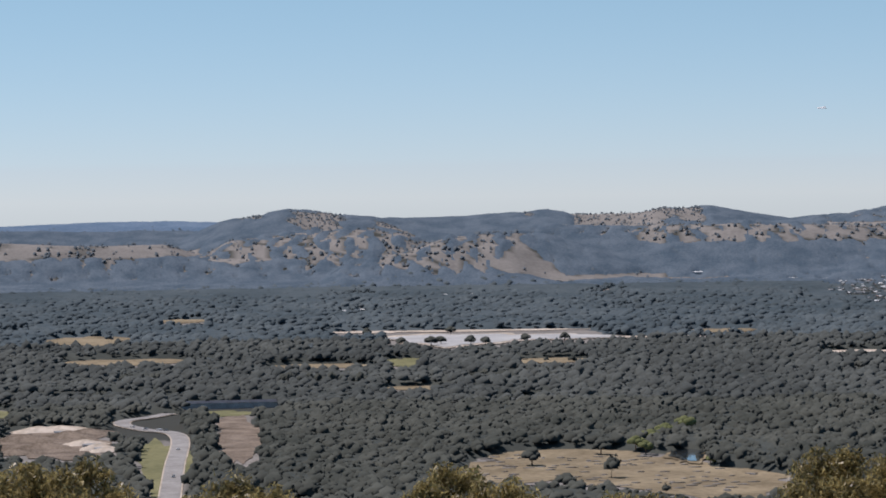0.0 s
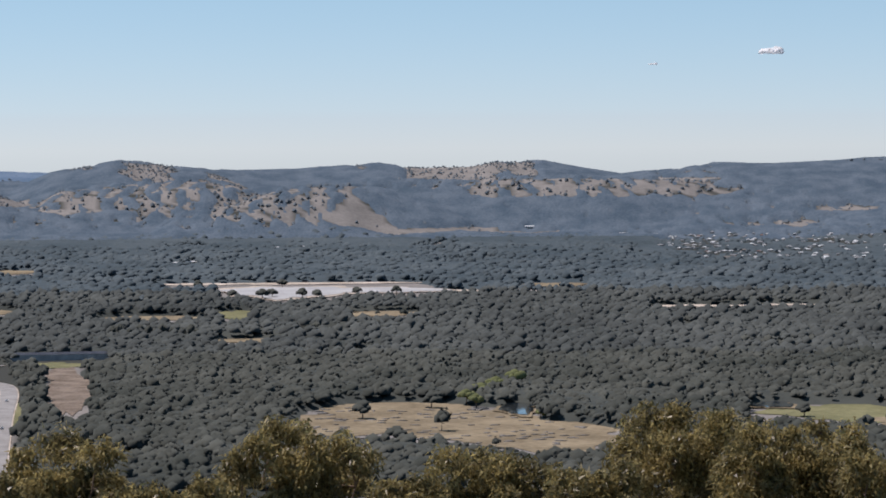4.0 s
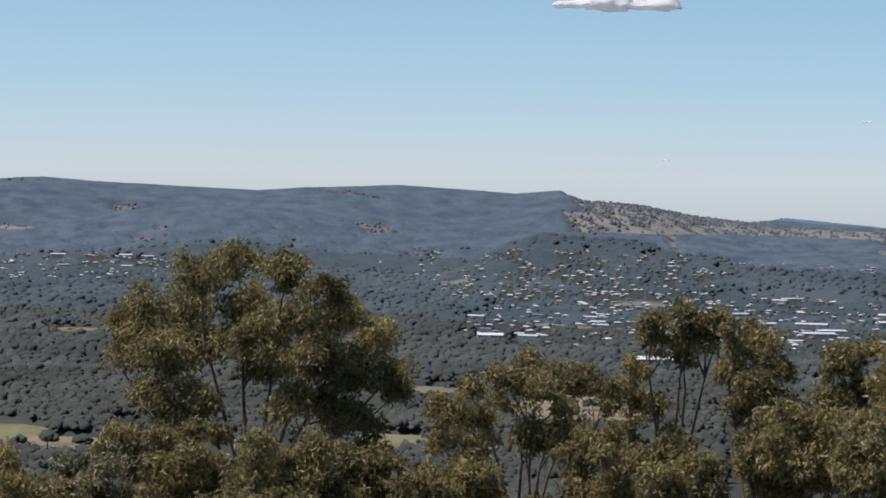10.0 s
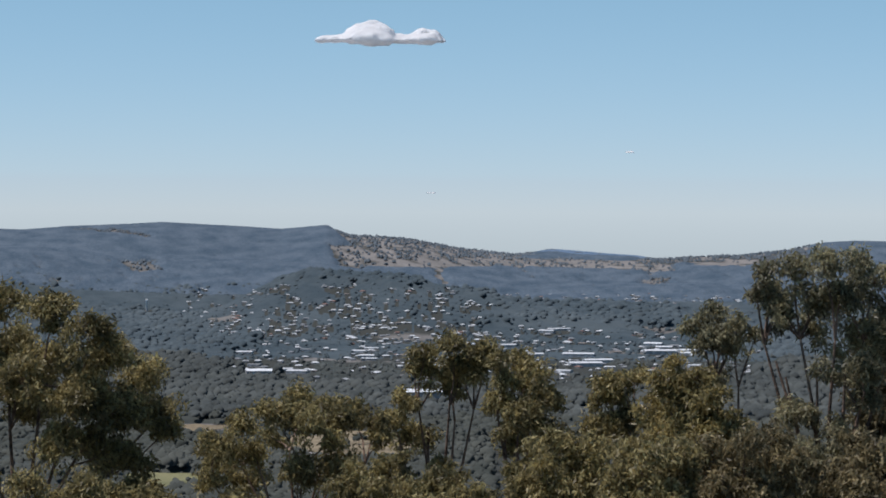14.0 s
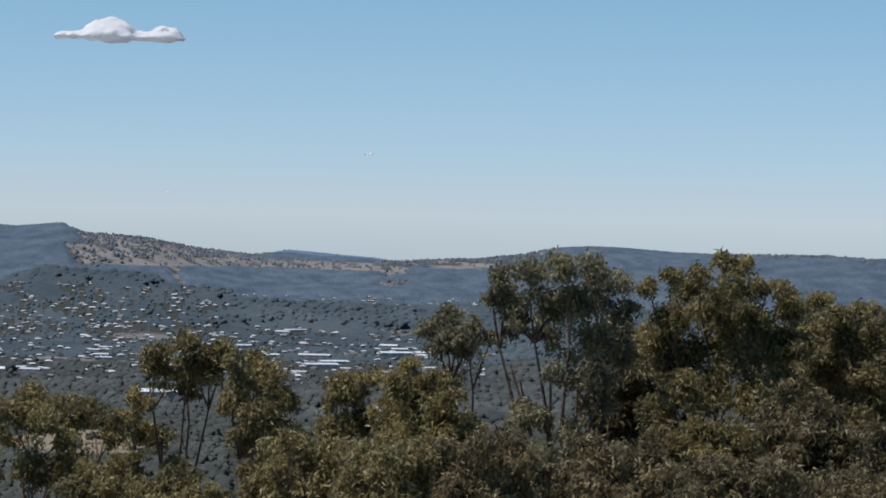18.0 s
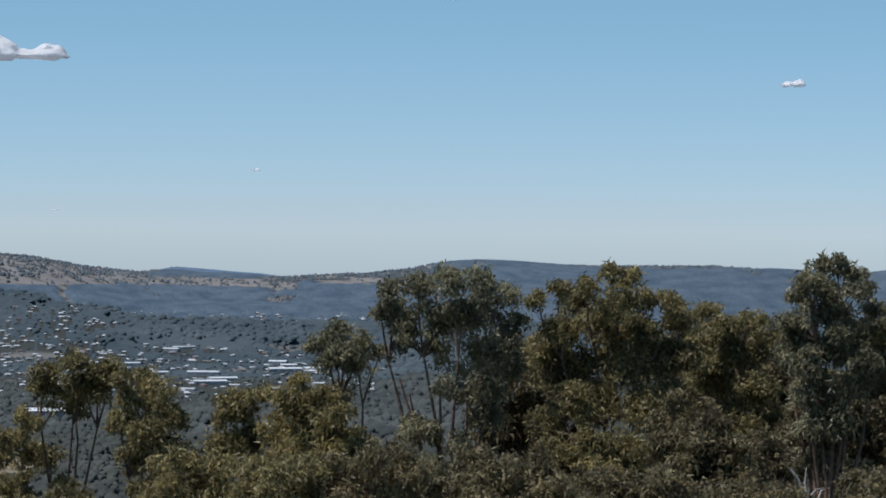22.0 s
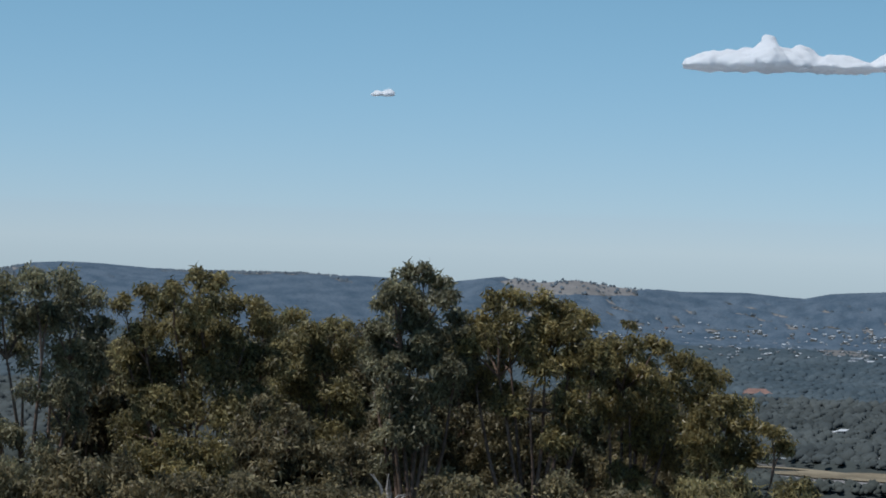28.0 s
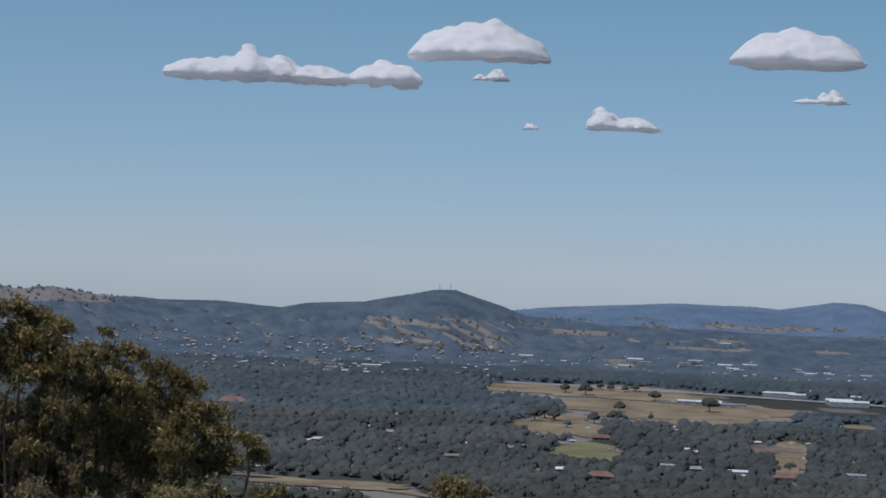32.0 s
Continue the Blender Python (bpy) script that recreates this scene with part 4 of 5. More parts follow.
# ---- trees of the lookout's slope ----
def leaf_mesh(P, leaf, gn, mat, droop=.6):
    """Narrow hanging leaves at the points P."""
    m = len(P)
    ln, wd = leaf[0] * gn.uniform(.7, 1.3, (m, 1)), leaf[1] * gn.uniform(.7, 1.3, (m, 1))
    hang = gn.normal(size=(m, 3)) * .6 + np.array([0, 0, -droop])
    hang /= np.linalg.norm(hang, axis=1)[:, None]
    side = np.cross(hang, gn.normal(size=(m, 3)))
    side /= np.linalg.norm(side, axis=1)[:, None] + 1e-6
    tri = np.stack([P + side * wd, P + hang * ln, P - side * wd], 1).reshape(-1, 3)
    return mesh_of("crown", tri, np.arange(m * 3).reshape(-1, 3), mat)


def dome_of_boughs(half, depth, seed):
    """Boughs heaped into an uneven rounded crown: offsets sideways and down from its top and their radii, in degrees."""
    g = random.Random(seed)
    r = max(.26, min(.5, .3 * half + .05))
    out, down = [], r
    while down < depth:
        u = min(1, down / (.62 * depth))
        wide = max(0, (half - r * .6) * (1 - (1 - u) ** 2) ** .5 * (1 if u < 1 else .92))
        n = max(1, round(2 * wide / (r * 1.25)))
        for k in range(n):
            x = (2 * (k + .5) / n - 1) * wide + g.uniform(-.25, .25) * r
            out.append((x, -down + g.uniform(-.3, .3) * r + (abs(x) / half) * -.1, r * g.uniform(.7, 1.2)))
        down += r * .95
    return out


def gum_tree(bearing, q, top, boughs, seed, tone=0, label="", thick=3000, leaf=(.155, .028)):
    """A gum: a forked trunk whose branches carry boughs of clumped, hanging leaves. top: angle of its top;
    boughs: place of each one beside and below the top, and its radius, in degrees; thick: leaves to the square metre."""
    g = random.Random(seed)
    gn = np.random.default_rng(seed)
    foot = spot(bearing, q, -.2)
    ztop = EYE + q * tan(radians(top))
    tall = ztop - foot.z
    d = q * pi / 180
    root = tagged(new("gum_tree"), label, "tree", "gum trees below the lookout")
    root.matrix_basis = Matrix.Translation(foot) @ pose(0, 0, 0, 0, 0, -bearing)
    spread = max(abs(x) + r for x, z, r in boughs) * d
    low = min(tall + z * d for x, z, r in boughs)
    tips = []
    inner = []
    for k in range(len(boughs) // 2):
        (x0, z0, r0), (x1, z1, r1) = g.sample(boughs, 2)
        if abs(x0 - x1) + abs(z0 - z1) < 3.6 * (r0 + r1):
            inner.append(((x0 + x1) / 2, (z0 + z1) / 2 - .1, min(r0, r1)))
    foot_z, wide = min(z for x, z, r in boughs), max(abs(x) for x, z, r in boughs)
    for k in range(len(boughs) // 3):   # thin lower growth round the stems
        inner.append((g.uniform(-.75, .75) * wide, foot_z - g.uniform(.0, 1.1), g.uniform(.28, .42)))
    for x, z, r in boughs + inner:
        room = max(.1, 1 - (x * d / spread) ** 2) ** .5 * spread * .6
        tips.append((Vector((x * d, room * g.uniform(-1, 1), max(.4, tall + z * d))), r * d * 1.08))
    # trunk and limbs
    base_r = .0085 * tall + .025
    mid_x = sum(t.x for t, r in tips) / len(tips)
    crotch = Vector((mid_x * .3 + g.uniform(-.15, .15), g.uniform(-.15, .15), max(.5, min(low * .6, tall * .25))))
    tv, tf = tube([Vector((0, 0, -.3)), crotch * .5 + Vector((g.uniform(-.1, .1), g.uniform(-.1, .1), 0)), crotch], [base_r * 1.5, base_r * 1.2, base_r * 1.1], 9)
    trunk = new("trunk", mesh_of("trunk", tv, tf, BARK, True))
    trunk.parent = root
    forks = []
    stems = max(3, min(9, len(tips) // 3))
    order = sorted(tips, key=lambda c: c[0].x)
    for k in range(stems):
        own = order[k * len(order) // stems:(k + 1) * len(order) // stems]
        high = max(own, key=lambda c: c[0].z)[0]
        end = Vector((sum(c[0].x for c in own) / len(own), sum(c[0].y for c in own) / len(own), high.z * .8 + .2 * crotch.z))
        mid = crotch.lerp(end, .5) + Vector(((end.x - crotch.x) * -.14 + g.uniform(-.12, .12), g.uniform(-.12, .12), .1))
        wag = [Vector((g.uniform(-.1, .1), g.uniform(-.1, .1), 0)) for c in range(2)]
        pts = [crotch, crotch.lerp(mid, .5) + wag[0], mid, mid.lerp(end, .5) + wag[1], end]
        tv, tf = tube(pts, [base_r * c for c in (.62, .52, .42, .33, .2)])
        limb = new("limb", mesh_of("limb", tv, tf, BARK, True))
        limb.parent = root
        forks += [(p, limb) for p in pts[1:]]
    P, TV, TF = [], [], []
    for t, r in tips:
        start, limb = min(forks, key=lambda c: (c[0] - t).length + (1.5 if c[0].z > t.z else 0))
        bend = start.lerp(t, .5) + Vector((g.uniform(-.12, .12), g.uniform(-.12, .12), g.uniform(-.1, .06)))
        tv, tf = tube([start, bend, t], [base_r * .28, base_r * .2, .008], 5)
        branch = new("branch", mesh_of("branch", tv, tf, BARK, True))
        branch.parent = limb
        # clumps over the upper side of the bough, each on its twig
        n = int(max(7, min(17, 6 + 12 * r)))
        w = gn.normal(size=(n, 3))
        w[:, 2] = w[:, 2] * .8 + .35
        w /= np.linalg.norm(w, axis=1)[:, None]
        w *= r * gn.uniform(.3, .78, (n, 1))
        c = np.array(t[:]) + w
        size = r * gn.uniform(.32, .58, n)
        each = max(8, int(thick * r * r / n))
        v = gn.normal(size=(n, each, 3))
        v /= np.linalg.norm(v, axis=2)[..., None]
        v *= gn.random((n, each, 1)) ** .45
        at = c[:, None] + v * size[:, None, None] * np.array([1.15, 1.15, .8])
        at[..., 2] -= .35 * (((at - c[:, None])[..., :2] ** 2).sum(2)) / (size[:, None] + .01)
        P.append(at.reshape(-1, 3))
        for k in range(n):
            i, b0 = len(TV), np.array(t[:]) - w[k] * .2
            o = np.cross(w[k], [.3, .5, .2])
            o = o / np.linalg.norm(o) * .007
            up = np.cross(o, w[k])
            up = up / np.linalg.norm(up) * .007
            TV += [b0 + o, b0 - o * .5 + up, b0 - o * .5 - up, c[k]]
            TF += [(i, i + 1, i + 3), (i + 1, i + 2, i + 3), (i + 2, i, i + 3)]
    twigs = new("twig_fan", mesh_of("twig_fan", np.array(TV), np.array(TF), BARK))
    twigs.parent = root
    tagged(twigs, kind="stuff")
    crown = new("crown", leaf_mesh(np.concatenate(P), leaf, gn, LEAF_TONES[tone]))
    crown.parent = root
    tagged(crown, kind="stuff")
    return root


LEAF_TONES = [LEAVES,
              material("grey_green_gum_leaves", (0.130, 0.122, 0.072), (0.410, 0.372, 0.218), 0.9, 0.48, rand=0.55, per_island=True, translucent=0.48, spec=0.45),
              material("yellow_green_gum_leaves", (0.155, 0.130, 0.056), (0.440, 0.356, 0.150), 0.9, 0.38, rand=0.55, per_island=True, translucent=0.5, spec=0.4)]
# Brownish copy of the olive leaves, darkened to hold the slope's shade.
LEAF_TONES.append(material("shade_brown_gum_leaves", (0.105, 0.090, 0.050), (0.345, 0.282, 0.148), 0.9, 0.5, rand=0.6, per_island=True, translucent=0.45, spec=0.35))
LABELS = ["gum tree with olive-brown leaves on the dry slope", "gum tree with grey-green leaves on the dry slope", "low gum with sunlit yellow-green leaves on the slope",
          "low gum on the slope, dry brownish leaves with shade in their colour"]

# the broad gum that stands alone over the valley
gum_tree(16.5, 72, -1.31,
         [(-1.15, -.76, .63), (-.35, -.57, .57), (.67, -.66, .57), (1.31, -1.05, .57), (-2.16, -1.47, .63), (-2.66, -1.7, .46), (-1.36, -1.51, .63), (-.2, -1.4, .6),
          (1.72, -1.61, .63), (2.42, -2.05, .57), (-2.48, -2.27, .57), (-1.68, -2.37, .68), (-.77, -2.23, .57), (.26, -2.55, .63), (1.17, -2.42, .63), (1.98, -2.63, .63),
          (2.72, -2.72, .51), (2.9, -3.06, .34), (-1.89, -3.28, .57), (-1.09, -3.15, .57), (.74, -3.22, .57), (1.65, -3.43, .63), (2.23, -3.64, .46), (-1.53, -4.07, .51),
          (-2.55, -4.08, .46), (-2.43, -4.65, .51), (-3, -4.43, .34), (1.33, -4.35, .57), (2.13, -4.33, .46), (2.59, -4.32, .29), (.62, -1.7, .6)], 113, 0, LABELS[0])
# the flat-topped gum beside it
gum_tree(21.9, 70, -3.44,
         [(-1.46, -1.24, .46), (-1.01, -.89, .4), (-.34, -.59, .46), (.11, -.4, .4), (.68, -.56, .46), (1.26, -.71, .46), (1.66, -.81, .34), (-.89, -1.45, .46), (.15, -1.76, .51),
          (.94, -1.74, .57), (-.87, -2.13, .46), (1.84, -1.15, .29), (.81, -1.06, .3), (-.97, -2.7, .46), (-1.56, -1.93, .34)], 118, 0, LABELS[0])
# a pair of slender gums with bare pale stems
gum_tree(24.8, 74, -2.31, [(-.18, -.52, .34), (.39, -.4, .4), (.96, -.51, .4), (.62, -.86, .46), (-.06, -.97, .4), (-.41, -.8, .25), (.39, -1.25, .29), (-.63, -1.54, .36), (-.86, -1.88, .34), (-.18, -2.33, .4)], 119, 0, LABELS[0])
gum_tree(26.6, 72, -2.59, [(-.5, -.35, .29), (-.15, -.35, .34), (.19, -.63, .38), (-.38, -.8, .4), (.53, -1.14, .34), (.3, -1.14, .32), (-.04, -1.48, .46), (.42, -1.82, .46), (-.61, -1.37, .29)], 120, 0, LABELS[0])
# low gums in front of the town
gum_tree(28.5, 72, -2.95, [(-.12, -.57, .46), (.33, -.34, .34), (-.35, -.8, .34), (.11, -1.25, .46), (-.46, -1.48, .46), (.22, -1.82, .46)], 121, 0, LABELS[0])
gum_tree(29.8, 66, -2.73, [(-.4, -.59, .4), (-.17, -.25, .25), (-.06, -.87, .51), (-.63, -1.22, .51), (.39, -1.1, .51), (-.29, -1.66, .57), (.73, -1.66, .57), (.28, -.53, .34)], 122, 2, LABELS[2])
gum_tree(30.2, 62, -3.3, [(.04, -.63, .46), (-.06, -1.2, .51), (.51, -.96, .46), (.75, -1.75, .57), (-.39, -1.67, .51), (.27, -.29, .29), (.08, -2.11, .57), (1.22, -2.09, .57)], 123, 2, LABELS[2])
# the tall thin-crowned gum with dark stems, and its lower neighbour
gum_tree(32.7, 68, -.57,
         [(-1.23, -.61, .34), (-.67, -.48, .4), (-.1, -.47, .46), (.47, -.45, .46), (.93, -.78, .46), (1.17, -1.23, .4), (-.43, -1.04, .46), (.26, -1.14, .51), (-1.11, -1.06, .4),
          (-1.45, -.95, .29), (.96, -1.81, .46), (.39, -1.82, .51), (-.3, -1.72, .42), (-.87, -1.62, .3), (1.2, -2.26, .4), (.63, -2.5, .46), (.76, -3.18, .4), (-.16, -2.52, .29)], 124, 1, LABELS[1], 2200)
gum_tree(30.6, 70, -1.71, [(-.59, -.52, .34), (-.14, -.4, .4), (.32, -.5, .34), (.67, -.72, .29), (-.36, -.86, .34), (.22, -.96, .34)], 125, 1, LABELS[1], 2200)
# the broad green gum
gum_tree(35.9, 70, -.45,
         [(-.01, -.28, .29), (.33, -.39, .34), (-.46, -.52, .29), (-1.02, -.65, .29), (-1.47, -.89, .29), (-.68, -.87, .4), (.11, -.85, .46), (.68, -.83, .34), (1.13, -.94, .34),
          (1.36, -1.27, .4), (.58, -1.4, .51), (-.21, -1.42, .51), (-1, -1.44, .51), (-1.33, -1.91, .46), (-.65, -2.12, .57), (.26, -2.2, .57), (1.04, -1.96, .51), (1.49, -1.94, .4),
          (-1.09, -2.69, .51), (-.29, -2.9, .57), (.61, -2.99, .57), (1.29, -2.74, .46), (-1.3, -3.49, .46)], 126, 0, "broad gum tree with fresh green leaves on the slope")
gum_tree(38.3, 75, -1.25, [(-.48, -.34, .34), (-.02, -.56, .34), (.42, -.43, .34), (-.58, -.91, .4), (.1, -1.12, .46), (.65, -.88, .4), (-.34, -1.58, .51), (.56, -1.78, .57), (-.77, -2.38, .46), (-.09, -2.48, .57), (.69, -2.68, .57)], 127, 0, LABELS[0])
# the tall dark gum
gum_tree(40.3, 68, -.23,
         [(-.24, -.3, .25), (.1, -.29, .29), (.44, -.51, .29), (-.45, -.64, .29), (-.67, -.98, .29), (-.12, -.75, .34), (.56, -.84, .32), (.79, -1.18, .29), (-.77, -1.44, .34), (-.22, -1.31, .4),
          (.35, -1.41, .4), (.91, -1.62, .34), (-.54, -1.89, .4), (.14, -1.98, .46), (.81, -2.08, .46), (-.87, -2.12, .34), (.49, -2.65, .46), (-.3, -2.7, .5), (.0, -3.4, .55)], 128, 1, "tall gum tree with dense dark grey-green leaves", 3500)
# the row that closes the slope
gum_tree(42.7, 68, -.71,
         [(-.85, -.41, .29), (-.4, -.34, .34), (.17, -.38, .34), (.69, -.48, .34), (1.1, -.75, .34), (-1.06, -.82, .34), (-.5, -.8, .4), (.19, -.83, .46), (.76, -.99, .4), (-1.28, -1.28, .34),
          (-.71, -1.37, .4), (-.02, -1.47, .4), (1.12, -1.32, .4), (.67, -1.56, .4), (-1.03, -1.95, .4), (1.25, -1.88, .34), (-.45, -2.16, .34)], 129, 2, "rounded gum tree with olive leaves and reddish stems")
gum_tree(44.8, 70, -1.32, [(-.53, -.58, .34), (-.08, -.57, .32), (.38, -.55, .32), (-.2, -.17, .17), (.85, -.88, .34), (-.51, -1.15, .4), (.06, -1.13, .46), (.63, -1.34, .46), (-.15, -1.82, .46), (.54, -2.03, .46), (-.61, -1.83, .4), (.0, -2.5, .46), (.7, -2.7, .46)], 130, 2, LABELS[0])
gum_tree(46.7, 70, -1.98, [(-.71, -.32, .32), (-.36, -.54, .32), (-.12, -.98, .34), (-.58, -.88, .4), (.01, -1.43, .29), (-.67, -1.57, .46), (-.09, -1.89, .4), (.36, -1.53, .29), (.81, -1.52, .29), (1.05, -1.85, .29), (.48, -1.98, .34), (-.4, -2.3, .5)], 131, 2, LABELS[0])

# lower trees: bearing, distance, top angle, half spread, crown depth, tone
WEST_TREES = [(-8.0, 66, -5.0, 1.9, 2.2, 2), (-4.3, 62, -5.55, 1.6, 2.0, 2), (.45, 64, -5.43, 1.9, 2.2, 2), (4.5, 60, -6.04, 1.8, 2.0, 2), (8.1, 70, -4.95, 1.6, 2.2, 2), (10.5, 66, -5.32, 1.9, 2.2, 2),
              (-1.6, 58, -6.6, 1.2, 1.5, 2), (6.4, 57, -6.3, 1.2, 1.5, 2), (-6.2, 58, -6.2, 1.3, 1.6, 2), (2.5, 57, -6.5, 1.2, 1.5, 2), (12.3, 62, -5.9, 1.2, 1.6, 2), (-3.0, 56, -6.6, 1.1, 1.5, 2), (-9.9, 60, -6.0, 1.4, 1.8, 2)]
MIDDLE_TREES = [(38.9, 78, -1.4, 1.1, 2.6, 3), (37.5, 78, -1.45, 1.0, 2.6, 3), (34.2, 78, -1.75, .9, 2.4, 3), (18.0, 66, -5.3, 1.0, 2.0, 0), (13.2, 68, -5.55, 1.2, 1.8, 1), (18.9, 66, -5.4, 1.2, 1.8, 0), (23.7, 64, -4.7, 1.2, 1.8, 0), (27.3, 60, -4.2, 1.4, 2.2, 0),
                (20.6, 62, -5.4, 1.2, 1.6, 0), (25.2, 58, -5.0, 1.2, 1.8, 0), (29.2, 58, -4.4, 1.3, 2.0, 0), (16.6, 58, -6.1, 1.8, 1.6, 0), (15.2, 66, -4.9, 1.3, 2.2, 0), (17.2, 64, -5.1, 1.4, 2.2, 0)]
EAST_TREES = [(33.7, 73, -2.0, .9, 2.6, 3), (41.4, 76, -1.4, .9, 3.2, 3), (43.7, 76, -1.8, 1.0, 3.2, 1), (48.0, 62, -4.3, .6, 1.4, 0), (51.8, 64, -4.05, .85, 1.6, 2), (31.0, 60, -4.0, 1.4, 2.2, 3),
              (33.8, 60, -4.1, 1.5, 2.2, 3), (36.4, 58, -4.6, 1.6, 1.8, 3), (39.0, 59, -4.6, 1.4, 1.8, 3), (41.6, 58, -4.5, 1.5, 1.9, 3), (44.0, 60, -4.5, 1.5, 1.9, 3), (46.4, 58, -4.2, 1.2, 2.2, 0), (37.6, 66, -3.0, 1.2, 2.8, 3)]
BACK_TREES = [(34.6, 74, -2.3, 1.2, 3.2, 3), (32.2, 64, -4.2, 1.4, 1.8, 1), (40.3, 73, -2.5, 1.3, 3.2, 3), (42.6, 73, -2.5, 1.5, 3.2, 3), (45.2, 73, -2.8, 1.4, 3.0, 3), (35.5, 64, -3.9, 1.4, 2.2, 2), (38.6, 66, -3.8, 1.3, 2.2, 3)]
for k, (b, q, top, half, depth, tone) in enumerate(WEST_TREES + MIDDLE_TREES + EAST_TREES + BACK_TREES):
    gum_tree(b, q, top, dome_of_boughs(half, depth, 200 + k), 200 + k, tone, LABELS[tone], 2300)


def dead_tree(bearing, q, top, seed):
    """A bleached fallen limb that stands out of the scrub."""
    g = random.Random(seed)
    root = tagged(new("dead_tree"), "bleached dead tree with bare twisted branches", "dead tree")
    root.matrix_basis = Matrix.Translation(spot(bearing, q, -.2))
    tall = EYE + q * tan(radians(top)) - root.location.z
    stem = Vector((.1, 0, tall * .88))
    tv, tf = tube([Vector((0, 0, 0)), Vector((.05, .02, tall * .4)), stem], [.06, .05, .035], 8)
    t = new("trunk", mesh_of("trunk", tv, tf, DEADWOOD, True))
    t.parent = root
    for k in range(7):
        a = k * .9 + g.uniform(-.3, .3)
        e = stem + Vector((cos(a) * g.uniform(.2, .6), sin(a) * .4, g.uniform(-.1, tall * .12)))
        m = stem.lerp(e, .5) + Vector((g.uniform(-.12, .12), 0, g.uniform(.0, .15)))
        tv, tf = tube([stem + Vector((0, 0, -.1 * k)), m, e], [.035, .025, .01], 6)
        br = new("branch", mesh_of("branch", tv, tf, DEADWOOD, True))
        br.parent = root
    return root


dead_tree(39.8, 62, -4.5, 3)


# ---- masts ----
def radio_mast(bearing, q, tall, seed):
    root = tagged(new("radio_mast"), "thin lattice radio mast on the hilltop", "mast", "masts on the hilltop")
    root.location = spot(bearing, q, -.5)
    w = tall * .035
    for k in range(3):
        a = 2 * pi * k / 3
        tv, tf = tube([Vector((cos(a) * w, sin(a) * w, 0)), Vector((cos(a) * w * .4, sin(a) * w * .4, tall))], [tall * .012, tall * .009], 5)
        leg = new("leg", mesh_of("leg", tv, tf, STEEL))
        leg.parent = root
    for k in range(6):
        z, u = tall * (k + .5) / 6, w * (1 - .6 * (k + .5) / 6)
        for j in range(3):
            a, c = 2 * pi * j / 3, 2 * pi * (j + 1) / 3
            tv, tf = tube([Vector((cos(a) * u, sin(a) * u, z - tall * .07)), Vector((cos(c) * u, sin(c) * u, z + tall * .07))], [tall * .006] * 2, 4)
            br = new("brace", mesh_of("brace", tv, tf, STEEL))
            br.parent = root
    return root


radio_mast(51.28, 4440, 17, 1)
radio_mast(51.5, 4440, 19, 2)


def white_tower(bearing, el, tall):
    q = angle_to_q(bearing, el)
    root = tagged(new("tower"), "slender white tower standing out of the forest", "tower")
    root.location = spot(bearing, q, 0)
    tv, tf = tube([Vector((0, 0, -1)), Vector((0, 0, tall * .8)), Vector((0, 0, tall * .82)), Vector((0, 0, tall))], [1.5, 1.2, 1.7, 1.6], 12)
    shaft = new("shaft", mesh_of("shaft", tv, tf, WHITE_ROOF, True))
    shaft.parent = root
    bm = bmesh.new()
    bmesh.ops.create_cone(bm, cap_ends=True, segments=12, radius1=1.8, radius2=.2, depth=1.6, matrix=pose(0, 0, tall + .8))
    part("cap", bm, WHITE_ROOF, root)
    return root


white_tower(19.0, -2.02, 16)


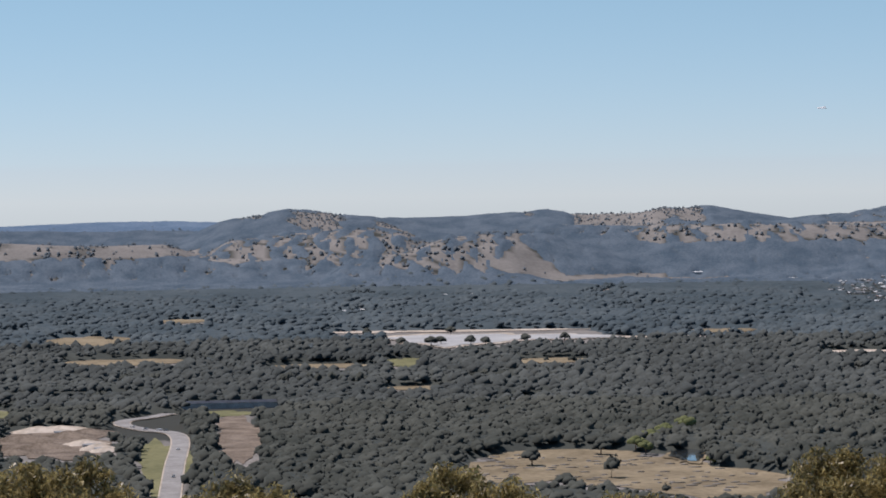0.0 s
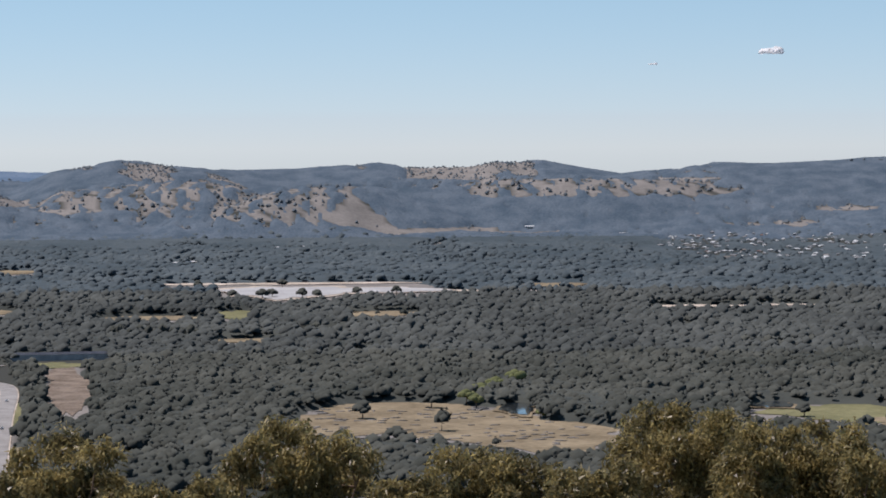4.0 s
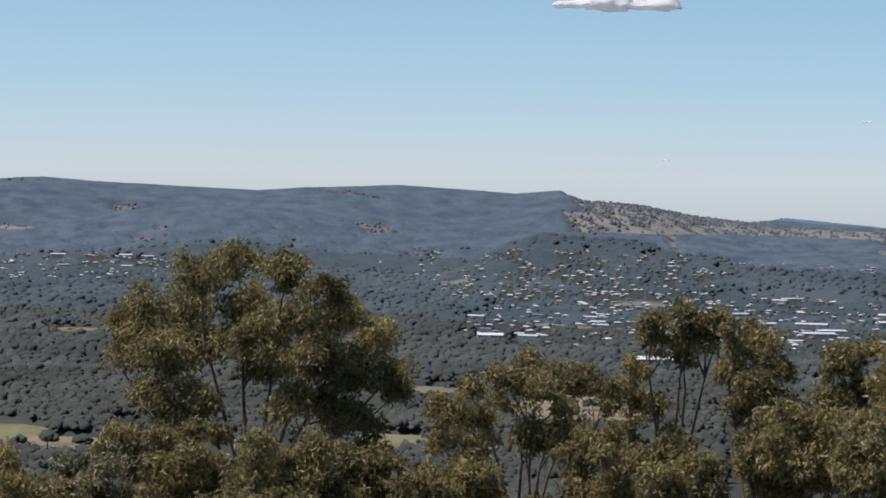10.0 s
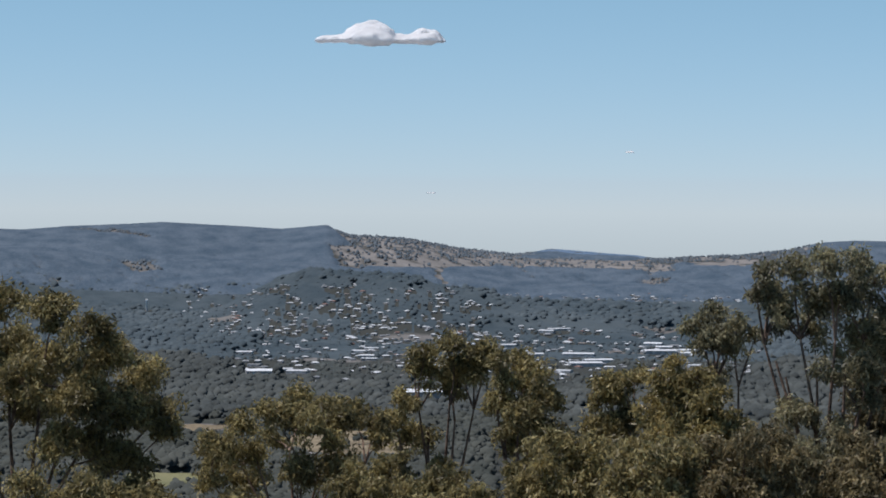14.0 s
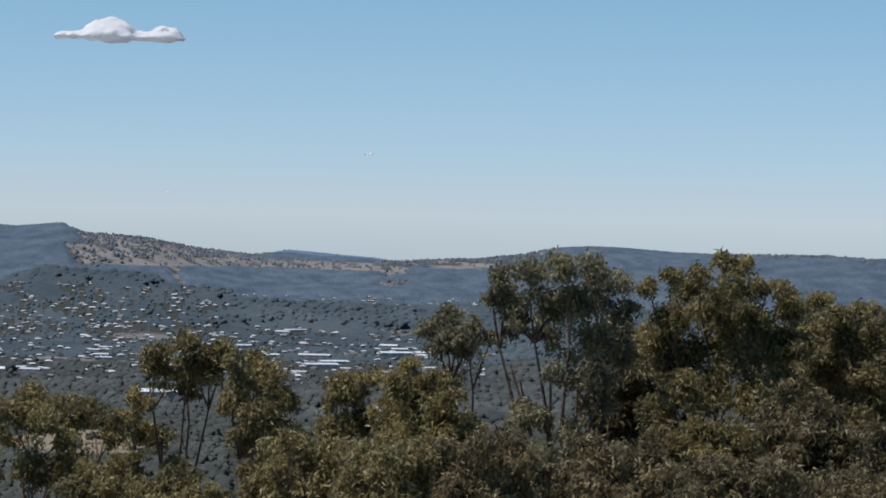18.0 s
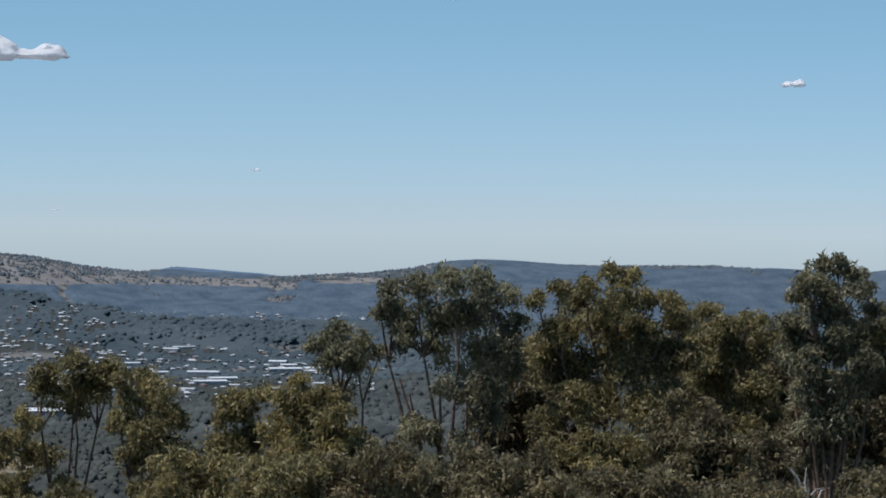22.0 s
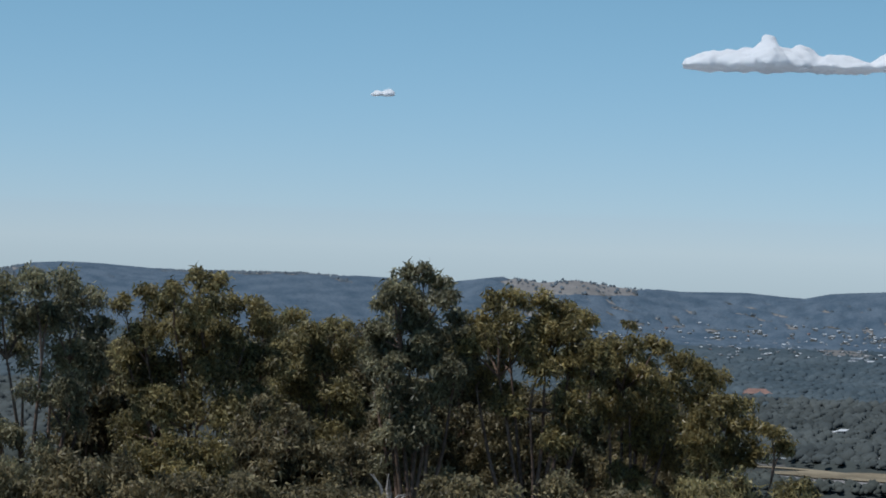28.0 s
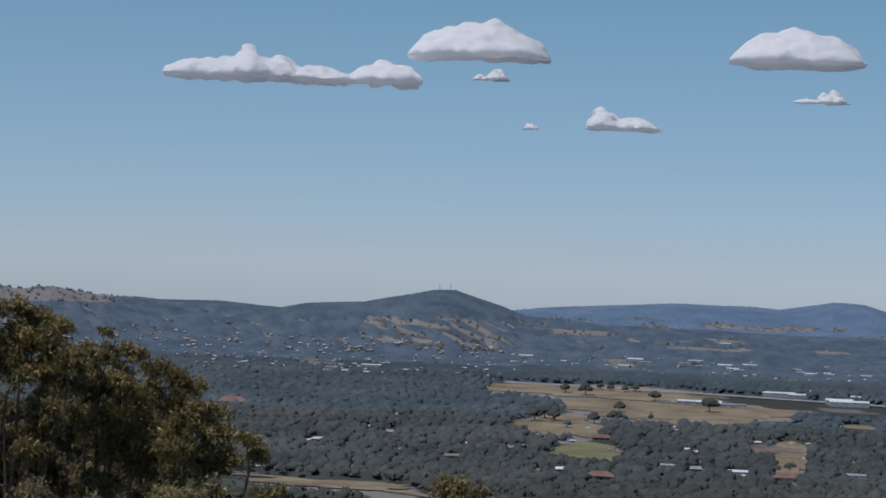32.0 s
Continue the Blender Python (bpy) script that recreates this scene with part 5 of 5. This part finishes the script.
# ---- clouds ----
def cloud(bearing, el, wide, high, seed, bumps, q=4880, sag=0.0):
    """A fair-weather cumulus: puffs heaped on a flat base, run together into one skin. wide: half its width in degrees;
    bumps: place along it (-1 to 1), height share and half width of each heap."""
    g = np.random.default_rng(seed)
    c = Vector((q * sin(radians(bearing)), q * cos(radians(bearing)), EYE + q * tan(radians(el))))
    W, Hh = q * radians(wide), q * radians(high)
    V, F, n = [], [], 0
    count = int(60 + 330 * wide)
    for k in range(count):
        u = -1 + 2 * (k + g.uniform(0, 1)) / count
        env = max([.06] + [h * max(0, 1 - ((u - c0) / w) ** 2) ** .5 for c0, h, w in bumps])
        s = Hh * (.06 + (.13 if wide > .3 else .2) * env) * g.uniform(.5, 1.35)
        deep = g.uniform(-1, 1)
        p = np.array([u * W * .96, deep * min(W, Hh * 1.25) * (.35 + .65 * env), s * .5 + g.uniform(0, 1) ** .45 * max(0, (Hh * env - s * 1.2) * (1 - abs(deep) ** 1.2))])
        lump = ICO_V * (1 + g.uniform(-.2, .2, (len(ICO_V), 1))) * s * np.array([1.35, 1.3, 1.0])
        low = -Hh * sag * (1 - u * u)
        lump[:, 2] = np.maximum(lump[:, 2] + p[2] + low, Hh * .05 * sin(u * 7 + seed) + low) - p[2]
        V.append(lump + p)
        F.append(ICO_F + n)
        n += len(ICO_V)
    ob = new("cloud", mesh_of("cloud", np.concatenate(V), np.concatenate(F), CLOUD, True))
    ob.matrix_world = Matrix.Translation(c) @ pose(0, 0, 0, 0, 0, -bearing)
    rm = ob.modifiers.new("skin", "REMESH")
    rm.mode, rm.voxel_size, rm.use_smooth_shade = "VOXEL", max(Hh / 22, W / 200), True
    sm = ob.modifiers.new("soft", "SMOOTH")
    sm.factor, sm.iterations = .6, 20 if wide > 2 else 45
    tex = bpy.data.textures.new("puffs", "CLOUDS")
    tex.noise_scale, tex.noise_depth = Hh * .42, 2
    fl = ob.modifiers.new("fluff", "DISPLACE")
    fl.texture, fl.strength, fl.mid_level, fl.texture_coords = tex, Hh * (.2 if wide > 2 else .1), .5, "LOCAL"
    return tagged(ob, "small white fair-weather cloud with a flat base", "cloud", "fair-weather clouds")


DOME = [(0, 1, .95), (-.6, .4, .4), (.65, .45, .35)]
LOW = [(-.3, .8, .7), (.5, 1, .5)]
SMALL_CLOUDS = [
        (9.95, 1.86, .26, .17, LOW), (23.67, 3.42, 1.38, .54, [(-.15, 1, .42), (-.72, .36, .28), (.68, .66, .26), (.3, .45, .3)]), (27.7, 4.72, .4, .32, DOME), (32.6, 4.72, .3, .28, DOME), (39.5, 3.0, .25, .16, LOW)]
LARGE_CLOUDS = [(48.12, 3.72, 2.65, .85, [(-.35, .9, .1), (-.55, .55, .5), (-.1, .62, .16), (.15, .4, .4), (.75, .62, .28), (-.3, .62, .3)]), (51.88, 4.3, 1.5, .85, DOME),
        (52.17, 3.9, .45, .3, [(.2, 1, .5), (-.6, .5, .3)]), (54.87, 3.0, .8, .5, [(-.6, 1, .4), (.2, .6, .7)]), (58.27, 4.4, 1.45, .8, DOME), (58.77, 3.68, .62, .3, [(.35, 1, .5), (-.5, .4, .45)]), (52.97, 2.96, .16, .13, DOME),
        (7.6, 1.66, .1, .05, LOW), (28.7, 1.22, .1, .05, LOW), (24.7, .38, .1, .04, LOW)]
for k, (b, el, w, h, bumps) in enumerate(SMALL_CLOUDS + LARGE_CLOUDS):
    cloud(b, el, w, h, 300 + k, bumps, 4930 if w > 1 else 4830 if w > .12 else 4700, .08 if k == 1 else 0)
